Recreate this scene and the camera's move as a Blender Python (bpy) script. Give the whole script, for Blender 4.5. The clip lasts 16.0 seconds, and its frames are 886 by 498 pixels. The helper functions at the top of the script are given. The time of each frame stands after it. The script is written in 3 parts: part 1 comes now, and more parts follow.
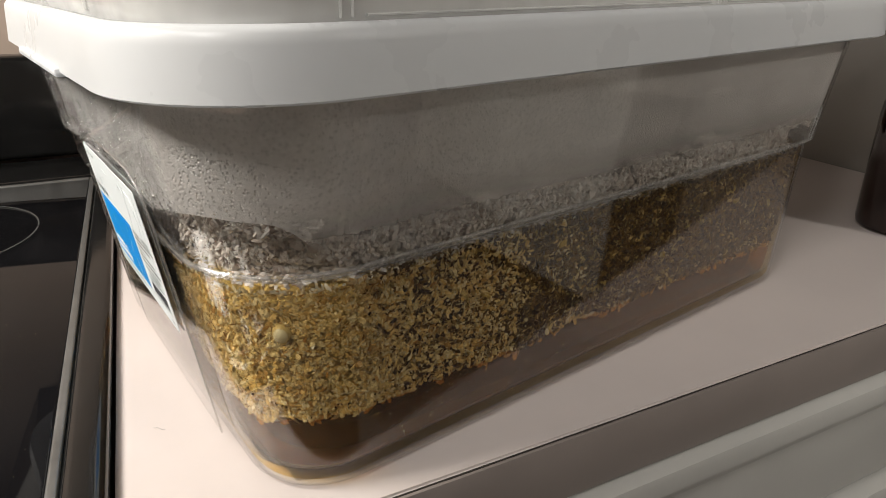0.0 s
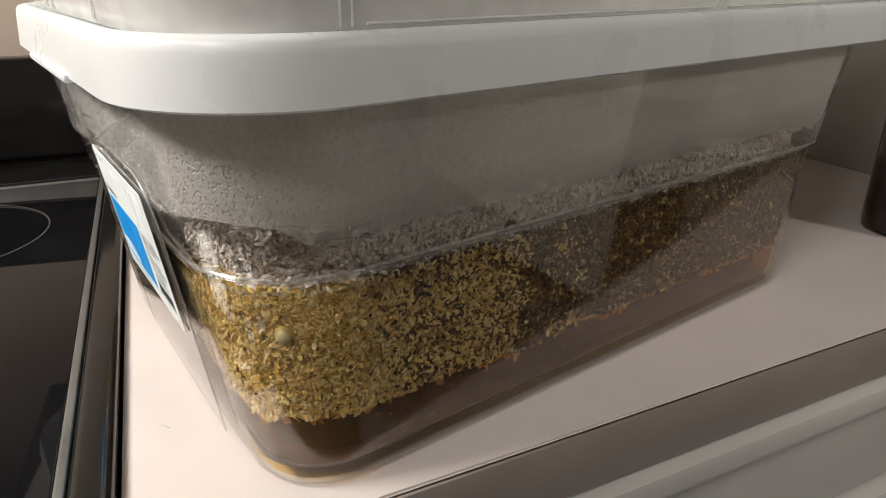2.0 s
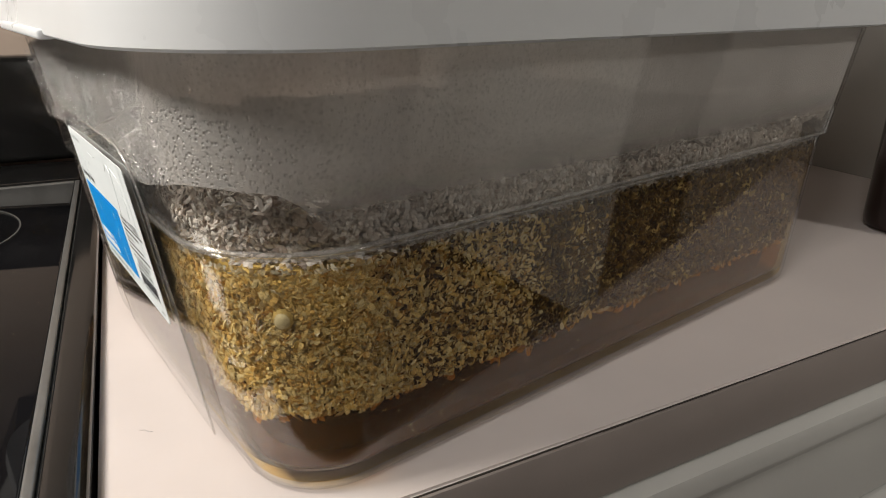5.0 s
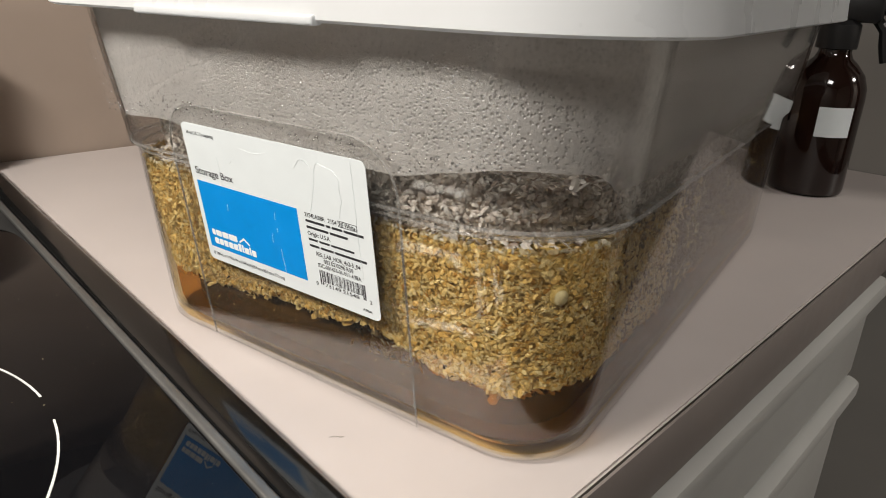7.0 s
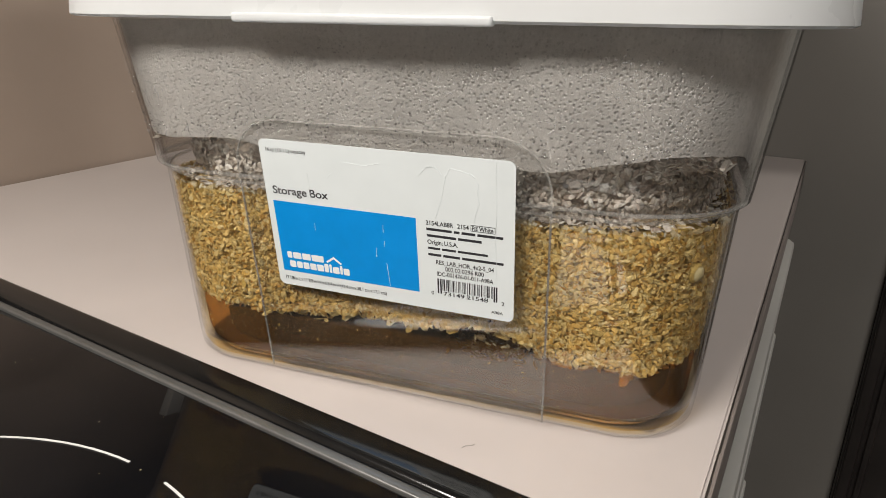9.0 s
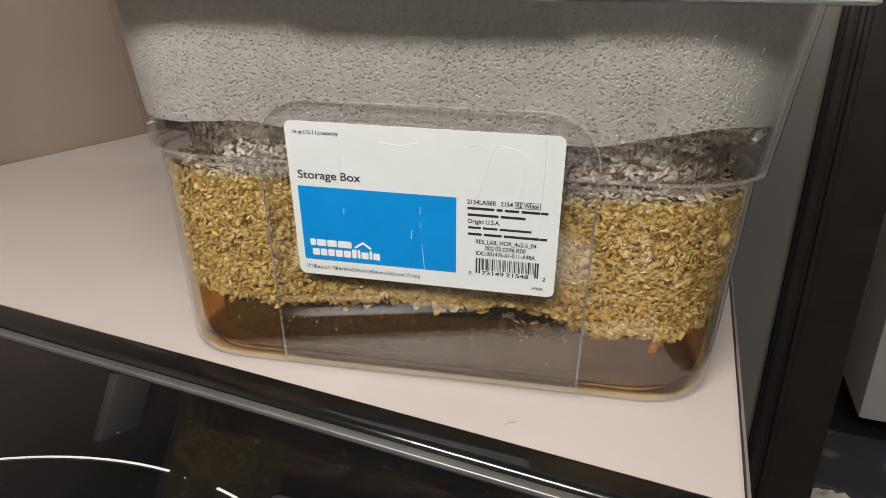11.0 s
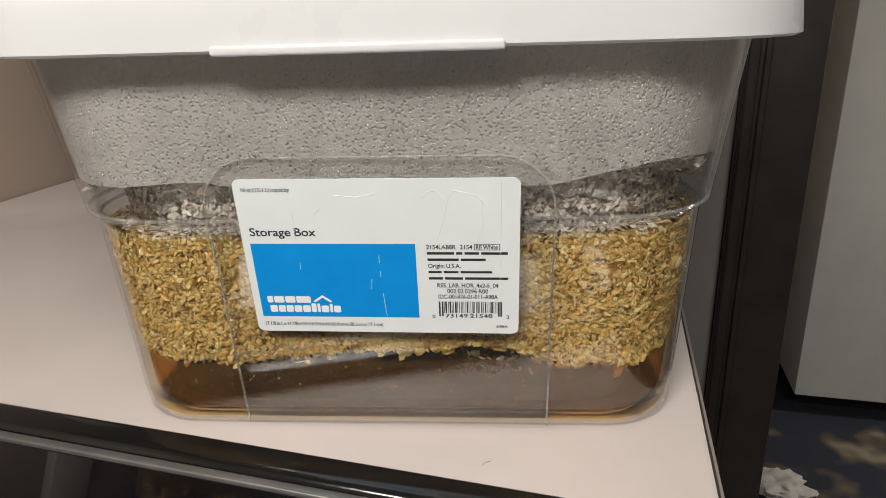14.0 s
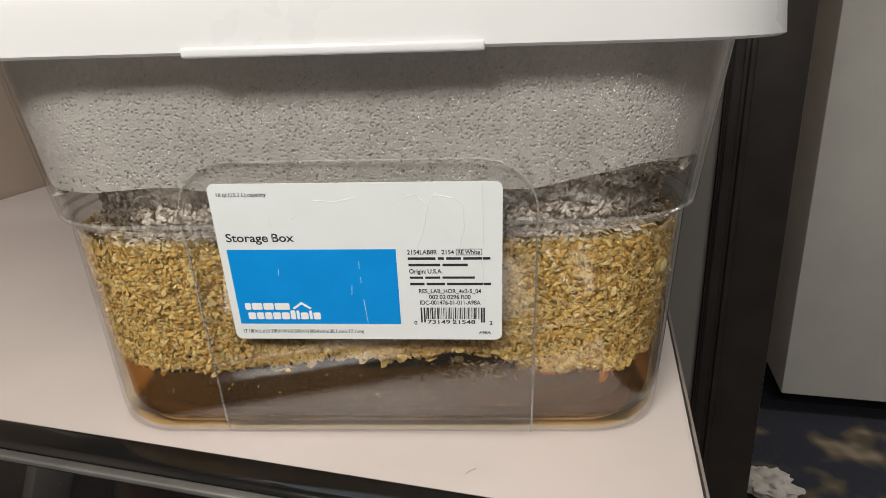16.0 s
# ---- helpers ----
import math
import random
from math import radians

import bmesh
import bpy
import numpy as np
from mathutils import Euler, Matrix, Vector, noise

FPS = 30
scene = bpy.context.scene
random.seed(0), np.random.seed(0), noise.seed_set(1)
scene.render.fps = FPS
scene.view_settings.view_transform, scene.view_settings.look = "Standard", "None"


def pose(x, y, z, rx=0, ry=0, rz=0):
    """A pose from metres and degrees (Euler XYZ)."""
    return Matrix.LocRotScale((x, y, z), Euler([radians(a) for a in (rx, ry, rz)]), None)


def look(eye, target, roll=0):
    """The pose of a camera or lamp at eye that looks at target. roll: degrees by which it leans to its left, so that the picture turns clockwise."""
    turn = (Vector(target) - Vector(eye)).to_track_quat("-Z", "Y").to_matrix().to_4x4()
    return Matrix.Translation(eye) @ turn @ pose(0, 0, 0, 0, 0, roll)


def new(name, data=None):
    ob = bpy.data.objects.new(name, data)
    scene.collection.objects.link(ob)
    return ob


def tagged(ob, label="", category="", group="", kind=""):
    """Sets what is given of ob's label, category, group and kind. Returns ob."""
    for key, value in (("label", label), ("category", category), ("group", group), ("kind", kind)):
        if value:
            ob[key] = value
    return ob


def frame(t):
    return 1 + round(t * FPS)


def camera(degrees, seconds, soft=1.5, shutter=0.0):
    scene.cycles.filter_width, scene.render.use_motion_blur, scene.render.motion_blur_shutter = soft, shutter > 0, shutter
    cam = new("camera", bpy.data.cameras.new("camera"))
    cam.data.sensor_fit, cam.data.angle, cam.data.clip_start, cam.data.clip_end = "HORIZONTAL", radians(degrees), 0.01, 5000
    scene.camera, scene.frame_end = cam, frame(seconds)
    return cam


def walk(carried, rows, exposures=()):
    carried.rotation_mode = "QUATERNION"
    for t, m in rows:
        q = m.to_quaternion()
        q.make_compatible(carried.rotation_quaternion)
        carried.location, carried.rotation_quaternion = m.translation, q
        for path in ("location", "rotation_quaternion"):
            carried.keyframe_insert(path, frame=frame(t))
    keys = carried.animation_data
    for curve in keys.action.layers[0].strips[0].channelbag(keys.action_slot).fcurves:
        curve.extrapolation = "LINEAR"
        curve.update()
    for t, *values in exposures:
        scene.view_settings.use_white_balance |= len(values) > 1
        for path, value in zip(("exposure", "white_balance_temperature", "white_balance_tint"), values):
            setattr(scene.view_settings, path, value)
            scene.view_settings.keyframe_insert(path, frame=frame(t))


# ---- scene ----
cam = camera(67.42, 16.0, soft=0.7, shutter=0.2)
PATH = [
    (0, (-0.24216, -0.30805, 0.18761), (0.09239, 0.13386, -0.04217), 0.092),
    (0.5, (-0.24341, -0.31125, 0.19196), (0.08724, 0.13139, -0.04198), 0.042),
    (1, (-0.24368, -0.31266, 0.19331), (0.08675, 0.13138, -0.03830), 0.276),
    (1.5, (-0.24232, -0.31322, 0.19256), (0.08855, 0.13112, -0.03784), 0.187),
    (2, (-0.24115, -0.31231, 0.19044), (0.08670, 0.13416, -0.04015), -0.001),
    (2.5, (-0.23801, -0.30735, 0.18849), (0.09048, 0.13821, -0.04295), -0.072),
    (3, (-0.23632, -0.30225, 0.18402), (0.08954, 0.14454, -0.04876), 0.283),
    (3.5, (-0.23189, -0.30181, 0.18347), (0.09008, 0.14804, -0.04883), -0.183),
    (6, (-0.27910, -0.26326, 0.16068), (0.11705, 0.14238, -0.03558), 0.777),
    (6.5, (-0.31357, -0.22943, 0.16151), (0.11653, 0.13500, -0.04391), 1.263),
    (7, (-0.35472, -0.19278, 0.16507), (0.10950, 0.12007, -0.05085), 1.912),
    (7.5, (-0.37203, -0.15839, 0.16055), (0.12323, 0.10856, -0.04790), 2.456),
    (8, (-0.38550, -0.13394, 0.16079), (0.12509, 0.10205, -0.04802), 1.479),
    (8.5, (-0.39547, -0.11414, 0.15894), (0.12891, 0.08966, -0.04960), 1.190),
    (9, (-0.40491, -0.09962, 0.15917), (0.12836, 0.08624, -0.04351), 0.755),
    (11.5, (-0.41800, -0.03764, 0.15199), (0.13816, 0.04385, -0.05786), 0.741),
    (12, (-0.40797, -0.02940, 0.15116), (0.14981, 0.04782, -0.05600), -0.573),
    (12.5, (-0.40673, -0.02651, 0.15353), (0.15341, 0.03800, -0.05161), -0.911),
    (13, (-0.40827, -0.03252, 0.15595), (0.15368, 0.02144, -0.04728), -1.249),
    (13.5, (-0.41214, -0.03688, 0.16144), (0.15300, 0.00676, -0.03532), -1.528),
    (14, (-0.41362, -0.03931, 0.16427), (0.15151, 0.00092, -0.03326), -1.742),
    (14.5, (-0.41175, -0.03861, 0.16327), (0.15276, -0.00097, -0.03652), -1.617),
    (15, (-0.41108, -0.03765, 0.16287), (0.15349, 0.00152, -0.03645), -1.881),
    (15.5, (-0.40931, -0.03885, 0.16346), (0.15650, -0.00694, -0.03364), -1.751),
    (16, (-0.40853, -0.04173, 0.16391), (0.15748, -0.01153, -0.03289), -1.777),
]
walk(cam, [(t, look(eye, target, roll)) for t, eye, target, roll in PATH],
     exposures=[(0, 0.30), (3.5, 0.26), (6, 0.06), (8, -0.10), (9, -0.22), (16, -0.28)])

# ---- light ----
world = bpy.data.worlds.new("world")
world.use_nodes = True
scene.world = world
world.node_tree.nodes["Background"].inputs[0].default_value = (0.9, 0.93, 1.0, 1)
world.node_tree.nodes["Background"].inputs[1].default_value = 0.05


def area_lamp(name, eye, target, size_x, size_y, watts, colour):
    data = bpy.data.lights.new(name, "AREA")
    data.shape, data.size, data.size_y, data.energy, data.color = "RECTANGLE", size_x, size_y, watts, colour
    ob = new(name, data)
    ob.matrix_world = look(eye, target)
    return ob


HOOD = area_lamp("hood_lamp", (-0.72, 0.17, 0.61), (-0.40, 0.08, 0.0), 0.30, 0.14, 8.5, (1.0, 0.935, 0.85))
# Unseen fill lamp, added to lift what the hood lamp leaves dark.
FILL = area_lamp("fill_lamp", (-1.50, -0.62, 1.48), (-1.50, -0.62, 0.0), 0.5, 0.5, 22.0, (1.0, 0.96, 0.91))
# Unseen lamp past the doorway, added to brighten the appliance and box side.
HALL_FILL = area_lamp("hall_fill_lamp", (0.80, -2.45, 1.45), (0.80, -2.45, 0.0), 0.4, 0.4, 40.0, (1.0, 0.95, 0.88))


# ---- materials ----
def material(name):
    m = bpy.data.materials.new(name)
    m.use_nodes = True
    nt = m.node_tree
    nt.nodes.clear()
    out = nt.nodes.new("ShaderNodeOutputMaterial")
    return m, nt, out


def node(nt, kind, **values):
    n = nt.nodes.new("ShaderNode" + kind)
    for key, value in values.items():
        n.inputs[key.replace("_", " ")].default_value = value
    return n


def noise_at(nt, scale, detail=4.0, rough=0.55):
    coord = nt.nodes.new("ShaderNodeTexCoord")
    n = node(nt, "TexNoise", Scale=scale, Detail=detail, Roughness=rough)
    nt.links.new(coord.outputs["Object"], n.inputs["Vector"])
    return n


def ramp(nt, source, stops):
    r = nt.nodes.new("ShaderNodeValToRGB")
    while len(r.color_ramp.elements) < len(stops):
        r.color_ramp.elements.new(0.5)
    for e, (at, colour) in zip(r.color_ramp.elements, stops):
        e.position, e.color = at, (*colour, 1) if len(colour) == 3 else colour
    nt.links.new(source, r.inputs[0])
    return r


def grey(v):
    return (v, v, v)


def surface(name, colour, rough=0.5, metal=0.0, vary=0.12, scale=40.0, fine=400.0, bump=0.05, bump_size=0.001, spec=0.5, thin=0.0):
    """A plain surface with stains at one scale and grain with relief at another."""
    m, nt, out = material(name)
    p = node(nt, "BsdfPrincipled", Roughness=rough, Metallic=metal)
    p.inputs["Specular IOR Level"].default_value = spec
    big, small = noise_at(nt, scale), noise_at(nt, fine, 2.0)
    dark = tuple(c * (1 - vary) for c in colour)
    light = tuple(min(1, c * (1 + vary)) for c in colour)
    r = ramp(nt, big.outputs[0], [(0.3, dark), (0.7, light)])
    nt.links.new(r.outputs[0], p.inputs["Base Color"])
    rr = ramp(nt, big.outputs[0], [(0.25, grey(max(0.02, rough * 0.8))), (0.75, grey(min(1, rough * 1.2)))])
    nt.links.new(rr.outputs[0], p.inputs["Roughness"])
    b = node(nt, "Bump", Strength=bump, Distance=bump_size)
    nt.links.new(small.outputs[0], b.inputs["Height"])
    nt.links.new(b.outputs[0], p.inputs["Normal"])
    if thin:
        through_light = nt.nodes.new("ShaderNodeBsdfTranslucent")
        both = node(nt, "MixShader", Fac=thin)
        nt.links.new(r.outputs[0], through_light.inputs["Color"])
        nt.links.new(p.outputs[0], both.inputs[1])
        nt.links.new(through_light.outputs[0], both.inputs[2])
        nt.links.new(both.outputs[0], out.inputs[0])
    else:
        nt.links.new(p.outputs[0], out.inputs[0])
    return m


def clear_plastic(name, tint, haze, haze_colour, rough=0.03, scale=60.0, gloss=1.0, base=0.05):
    """See-through plastic: straight transmission, a little milky haze and a Fresnel gloss."""
    m, nt, out = material(name)
    clear = node(nt, "BsdfTransparent", Color=(*tint, 1))
    milk = node(nt, "BsdfDiffuse", Color=(*haze_colour, 1))
    n = noise_at(nt, scale)
    r = ramp(nt, n.outputs[0], [(0.3, grey(haze * 0.6)), (0.7, grey(haze * 1.4))])
    a = nt.nodes.new("ShaderNodeMixShader")
    nt.links.new(r.outputs[0], a.inputs[0])
    nt.links.new(clear.outputs[0], a.inputs[1])
    nt.links.new(milk.outputs[0], a.inputs[2])
    shine = node(nt, "BsdfGlossy", Roughness=rough)
    f = node(nt, "LayerWeight", Blend=0.5)
    power = nt.nodes.new("ShaderNodeMath")
    power.operation = "POWER"
    power.inputs[1].default_value = 5.0
    scaled = nt.nodes.new("ShaderNodeMath")
    scaled.operation = "MULTIPLY_ADD"
    scaled.inputs[1].default_value, scaled.inputs[2].default_value = (1 - base) * min(1.0, gloss), base * gloss
    nt.links.new(f.outputs["Facing"], power.inputs[0])
    nt.links.new(power.outputs[0], scaled.inputs[0])
    b = nt.nodes.new("ShaderNodeMixShader")
    nt.links.new(scaled.outputs[0], b.inputs[0])
    nt.links.new(a.outputs[0], b.inputs[1])
    nt.links.new(shine.outputs[0], b.inputs[2])
    nt.links.new(b.outputs[0], out.inputs[0])
    return m


def film(name, low, high, colour, scale):
    """Condensation: a thin milky film of tiny drops. At the label end it ends in a border, along the sides it thins out downwards."""
    m, nt, out = material(name)

    def maths(kind, a, b):
        n = nt.nodes.new("ShaderNodeMath")
        n.operation = kind
        for k, v in enumerate((a, b)):
            if isinstance(v, float):
                n.inputs[k].default_value = v
            else:
                nt.links.new(v, n.inputs[k])
        return n.outputs[0]

    def span(source, a, b, to0=0.0, to1=1.0):
        n = node(nt, "MapRange", **{"From Min": a, "From Max": b, "To Min": to0, "To Max": to1})
        n.interpolation_type = "SMOOTHSTEP"
        nt.links.new(source, n.inputs["Value"])
        return n.outputs["Result"]

    coord = nt.nodes.new("ShaderNodeTexCoord")
    split = nt.nodes.new("ShaderNodeSeparateXYZ")
    nt.links.new(coord.outputs["Object"], split.inputs[0])
    clear = nt.nodes.new("ShaderNodeBsdfTransparent")
    milk = node(nt, "BsdfDiffuse", Color=(*colour, 1))
    glow = node(nt, "BsdfTranslucent", Color=(*colour, 1))
    shine = node(nt, "BsdfGlossy", Roughness=0.28)
    half_way = node(nt, "MixShader", Fac=0.45)
    nt.links.new(milk.outputs[0], half_way.inputs[1])
    nt.links.new(glow.outputs[0], half_way.inputs[2])
    wet = node(nt, "MixShader", Fac=0.07)
    nt.links.new(half_way.outputs[0], wet.inputs[1])
    nt.links.new(shine.outputs[0], wet.inputs[2])
    big, small = noise_at(nt, scale, 5.0), noise_at(nt, 620.0, 1.5)
    cells = node(nt, "TexVoronoi", Scale=640.0)
    nt.links.new(coord.outputs["Object"], cells.inputs["Vector"])
    drops = span(cells.outputs["Distance"], 0.12, 0.42, 0.0, 1.0)
    cover = ramp(nt, maths("ADD", maths("MULTIPLY", small.outputs[0], 0.5), maths("MULTIPLY", big.outputs[0], 0.6)), [(0.40, grey(low)), (0.72, grey(high))])
    cover_v = maths("MULTIPLY", cover.outputs[0], span(drops, 0.0, 1.0, 0.80, 1.0))
    end = span(split.outputs["X"], -0.158, -0.186)
    side = maths("MULTIPLY", span(split.outputs["Z"], 0.0985, 0.127, 0.06, 1.0), 0.92)
    share = maths("MAXIMUM", end, side)
    # Film thinned close under the lid to imitate the lid's shadow band.
    top = span(split.outputs["Z"], 0.138, 0.150, 1.0, 0.88)
    a = nt.nodes.new("ShaderNodeMixShader")
    nt.links.new(maths("MULTIPLY", maths("MULTIPLY", cover_v, share), top), a.inputs[0])
    nt.links.new(clear.outputs[0], a.inputs[1])
    nt.links.new(wet.outputs[0], a.inputs[2])
    nt.links.new(a.outputs[0], out.inputs[0])
    b = node(nt, "Bump", Strength=0.7, Distance=0.0008)
    nt.links.new(drops, b.inputs["Height"])
    for n in (milk, shine):
        nt.links.new(b.outputs[0], n.inputs["Normal"])
    return m


def flakes_material(name, stops, rough=0.55):
    """Each chip takes its own colour."""
    m, nt, out = material(name)
    g = nt.nodes.new("ShaderNodeNewGeometry")
    p = node(nt, "BsdfPrincipled", Roughness=rough)
    r = ramp(nt, g.outputs["Random Per Island"], stops)
    n = noise_at(nt, 900.0, 2.0)
    mix = nt.nodes.new("ShaderNodeMixRGB")
    mix.blend_type = "MULTIPLY"
    mix.inputs[0].default_value = 0.6
    shade = ramp(nt, n.outputs[0], [(0.3, grey(0.78)), (0.7, grey(1.0))])
    nt.links.new(r.outputs[0], mix.inputs[1])
    nt.links.new(shade.outputs[0], mix.inputs[2])
    nt.links.new(mix.outputs[0], p.inputs["Base Color"])
    thin = nt.nodes.new("ShaderNodeBsdfTranslucent")
    nt.links.new(mix.outputs[0], thin.inputs["Color"])
    both = node(nt, "MixShader", Fac=0.35)
    nt.links.new(p.outputs[0], both.inputs[1])
    nt.links.new(thin.outputs[0], both.inputs[2])
    nt.links.new(both.outputs[0], out.inputs[0])
    return m


def carpet(name):
    """Dark navy pile with blurred tan and grey motifs."""
    m, nt, out = material(name)
    p = node(nt, "BsdfPrincipled", Roughness=0.95)
    motif, pile = noise_at(nt, 7.0, 2.0), noise_at(nt, 260.0, 2.0)
    r = ramp(nt, motif.outputs[0], [(0.0, (0.012, 0.014, 0.024)), (0.55, (0.016, 0.018, 0.030)), (0.64, (0.09, 0.07, 0.045)), (0.72, (0.20, 0.17, 0.12))])
    nt.links.new(r.outputs[0], p.inputs["Base Color"])
    b = node(nt, "Bump", Strength=0.6, Distance=0.005)
    nt.links.new(pile.outputs[0], b.inputs["Height"])
    nt.links.new(b.outputs[0], p.inputs["Normal"])
    nt.links.new(p.outputs[0], out.inputs[0])
    return m


M_COUNTER = surface("counter_laminate", (0.60, 0.54, 0.515), 0.42, vary=0.03, scale=18, fine=900, bump=0.04, bump_size=0.0004)
# The countertop's laminate, with the shade on its front mixed into the colour.
M_SHADED_NOSING = surface("shaded_edge_laminate", (0.21, 0.18, 0.165), 0.5, vary=0.05, scale=30, fine=700)
M_SEAM = surface("dark_edge_seam", (0.03, 0.025, 0.02), 0.7)
M_WALL = surface("beige_wall", (0.35, 0.28, 0.23), 0.75, vary=0.05, scale=9, fine=500, bump=0.15, bump_size=0.0006)
M_END_WALL = surface("grey_wall", (0.27, 0.255, 0.235), 0.8, vary=0.05, scale=9, fine=500, bump=0.15, bump_size=0.0006)
M_ROOM = surface("plain_wall", (0.55, 0.5, 0.45), 0.8, vary=0.04, scale=5)
M_CABINET = surface("white_cabinet_paint", (0.40, 0.395, 0.375), 0.4, vary=0.04, scale=14, fine=300, bump=0.05)
M_CASING = surface("black_casing_paint", (0.036, 0.031, 0.029), 0.35, vary=0.2, scale=20)
M_PANEL = surface("white_enamel", (0.88, 0.88, 0.84), 0.4, vary=0.04, scale=8)
M_CARPET = carpet("patterned_carpet")
M_FLOOR = surface("dark_floor", (0.06, 0.05, 0.045), 0.5, vary=0.3, scale=12)
M_STOVE_GLASS = surface("black_ceramic_glass", (0.006, 0.006, 0.007), 0.03, vary=0.3, scale=12, fine=60, bump=0.0, spec=0.28)
M_STOVE = surface("black_enamel", (0.008, 0.008, 0.008), 0.14, vary=0.3, scale=30, fine=120, bump=0.01, spec=0.55)
M_STEEL = surface("dull_grey_trim", (0.16, 0.16, 0.155), 0.35, metal=0.5, vary=0.15, scale=60)
M_RING = surface("white_print", (0.75, 0.75, 0.73), 0.4, vary=0.1)
M_LID = surface("white_polypropylene", (0.86, 0.88, 0.895), 0.30, vary=0.015, scale=25, fine=500, bump=0.03, bump_size=0.0003, thin=0.35)
M_LABEL = surface("label_paper", (0.74, 0.79, 0.805), 0.45, vary=0.02, scale=60, fine=300, bump=0.08, bump_size=0.0004)
M_BLUE = surface("blue_print", (0.0, 0.27, 0.74), 0.4, vary=0.05, scale=70, fine=300, bump=0.06, bump_size=0.0004)
M_INK = surface("black_ink", (0.025, 0.025, 0.03), 0.5, vary=0.1)
M_WHITE_INK = surface("white_ink", (0.85, 0.86, 0.86), 0.5, vary=0.02)
M_TUB = clear_plastic("clear_polypropylene", (0.985, 0.982, 0.978), 0.008, (0.75, 0.73, 0.70), rough=0.035, base=0.065)
M_RIB = clear_plastic("clear_rib", (0.95, 0.945, 0.93), 0.13, (0.9, 0.89, 0.87), rough=0.12)
M_UPPER = clear_plastic("milky_polypropylene", (0.92, 0.92, 0.92), 0.62, (0.80, 0.80, 0.78), rough=0.15, scale=14)
M_FILM = film("condensation_film", 0.76, 0.95, (0.97, 0.95, 0.925), 30.0)
# White haze paints the fine drops' glints, dark tint the large drops' shaded side.
M_GLINT_DROP = clear_plastic("glint_water_drop", (0.80, 0.80, 0.80), 0.26, (0.95, 0.95, 0.95), rough=0.05, gloss=2.5)
M_DARK_DROP = clear_plastic("darkened_water_drop", (0.50, 0.49, 0.48), 0.08, (0.9, 0.9, 0.9), rough=0.04, gloss=4.0)
M_LIQUID = clear_plastic("amber_liquid", (1.0, 0.91, 0.69), 0.015, (0.62, 0.40, 0.14), rough=0.2, scale=25.0, gloss=0.0)
M_TURBID = clear_plastic("turbid_amber_liquid", (0.86, 0.60, 0.32), 0.105, (0.60, 0.36, 0.14), scale=22.0, gloss=0.0)
M_MURK = clear_plastic("dark_murky_liquid", (0.70, 0.46, 0.24), 0.06, (0.55, 0.30, 0.10), scale=30.0, gloss=0.0)
M_SEDIMENT = surface("tan_sediment", (0.42, 0.30, 0.18), 0.8, vary=0.3, scale=60, fine=500, bump=0.3, bump_size=0.001)
M_WET_CORE = surface("wet_grain_core", (0.74, 0.57, 0.29), 0.7, vary=0.5, scale=160, fine=600, bump=0.6, bump_size=0.002)
M_DRY_CORE = surface("dry_grain_core", (0.66, 0.58, 0.50), 0.9, vary=0.4, scale=160, fine=600, bump=0.6, bump_size=0.002)
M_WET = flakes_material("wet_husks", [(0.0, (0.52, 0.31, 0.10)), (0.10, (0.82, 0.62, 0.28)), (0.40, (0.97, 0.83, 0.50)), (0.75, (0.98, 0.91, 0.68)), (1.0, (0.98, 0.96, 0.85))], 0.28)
# Browner husks, with the unlit long side's shade put into their colour.
M_SHADED_HUSKS = flakes_material("shaded_brown_husks", [(0.0, (0.04, 0.017, 0.005)), (0.25, (0.095, 0.050, 0.012)), (0.65, (0.20, 0.118, 0.032)), (0.92, (0.36, 0.24, 0.085)), (1.0, (0.72, 0.60, 0.34))], 0.28)
M_DRY = flakes_material("dry_husks", [(0.0, (0.52, 0.43, 0.36)), (0.2, (0.80, 0.73, 0.66)), (0.7, (0.90, 0.85, 0.78)), (1.0, (0.97, 0.95, 0.91))])
M_PALE = flakes_material("pale_kernels", [(0.0, (0.70, 0.55, 0.20)), (1.0, (0.86, 0.78, 0.50))], 0.4)
M_AMBER = surface("amber_glass", (0.012, 0.0045, 0.003), 0.08, vary=0.2, scale=20, fine=50, bump=0.0, spec=0.6)
M_BLACK = surface("black_plastic", (0.012, 0.012, 0.013), 0.4, vary=0.2)
M_ASSUMED_WOOD = surface("assumed_cabinet_wood", (0.045, 0.028, 0.02), 0.5, vary=0.3, scale=12)
M_RAG = surface("grey_cotton", (0.42, 0.40, 0.37), 0.9, vary=0.15, scale=60, fine=500, bump=0.3)
M_PLATE = surface("white_plate", (0.72, 0.70, 0.66), 0.4, vary=0.02)


# ---- mesh helpers ----
def part(name, bm, mat, parent=None, label="", smooth=True, kind=""):
    """Links a bmesh as one mesh object, under a thing or a part if one is given."""
    data = bpy.data.meshes.new(name)
    bmesh.ops.recalc_face_normals(bm, faces=bm.faces)
    bm.to_mesh(data)
    bm.free()
    return link_mesh(name, data, mat, parent, label, smooth, kind)


def link_mesh(name, data, mat, parent=None, label="", smooth=True, kind=""):
    if smooth:
        data.shade_smooth()
        data.set_sharp_from_angle(angle=radians(38))
    data.materials.append(mat)
    ob = new(name, data)
    if parent:
        ob.parent = parent
    return tagged(ob, label=label, kind=kind)


def thing(name, label, category, m=None, group="", kind=""):
    ob = new(name)
    ob.empty_display_size = 0.02
    if m:
        ob.matrix_world = m
    return tagged(ob, label=label, category=category, group=group, kind=kind)


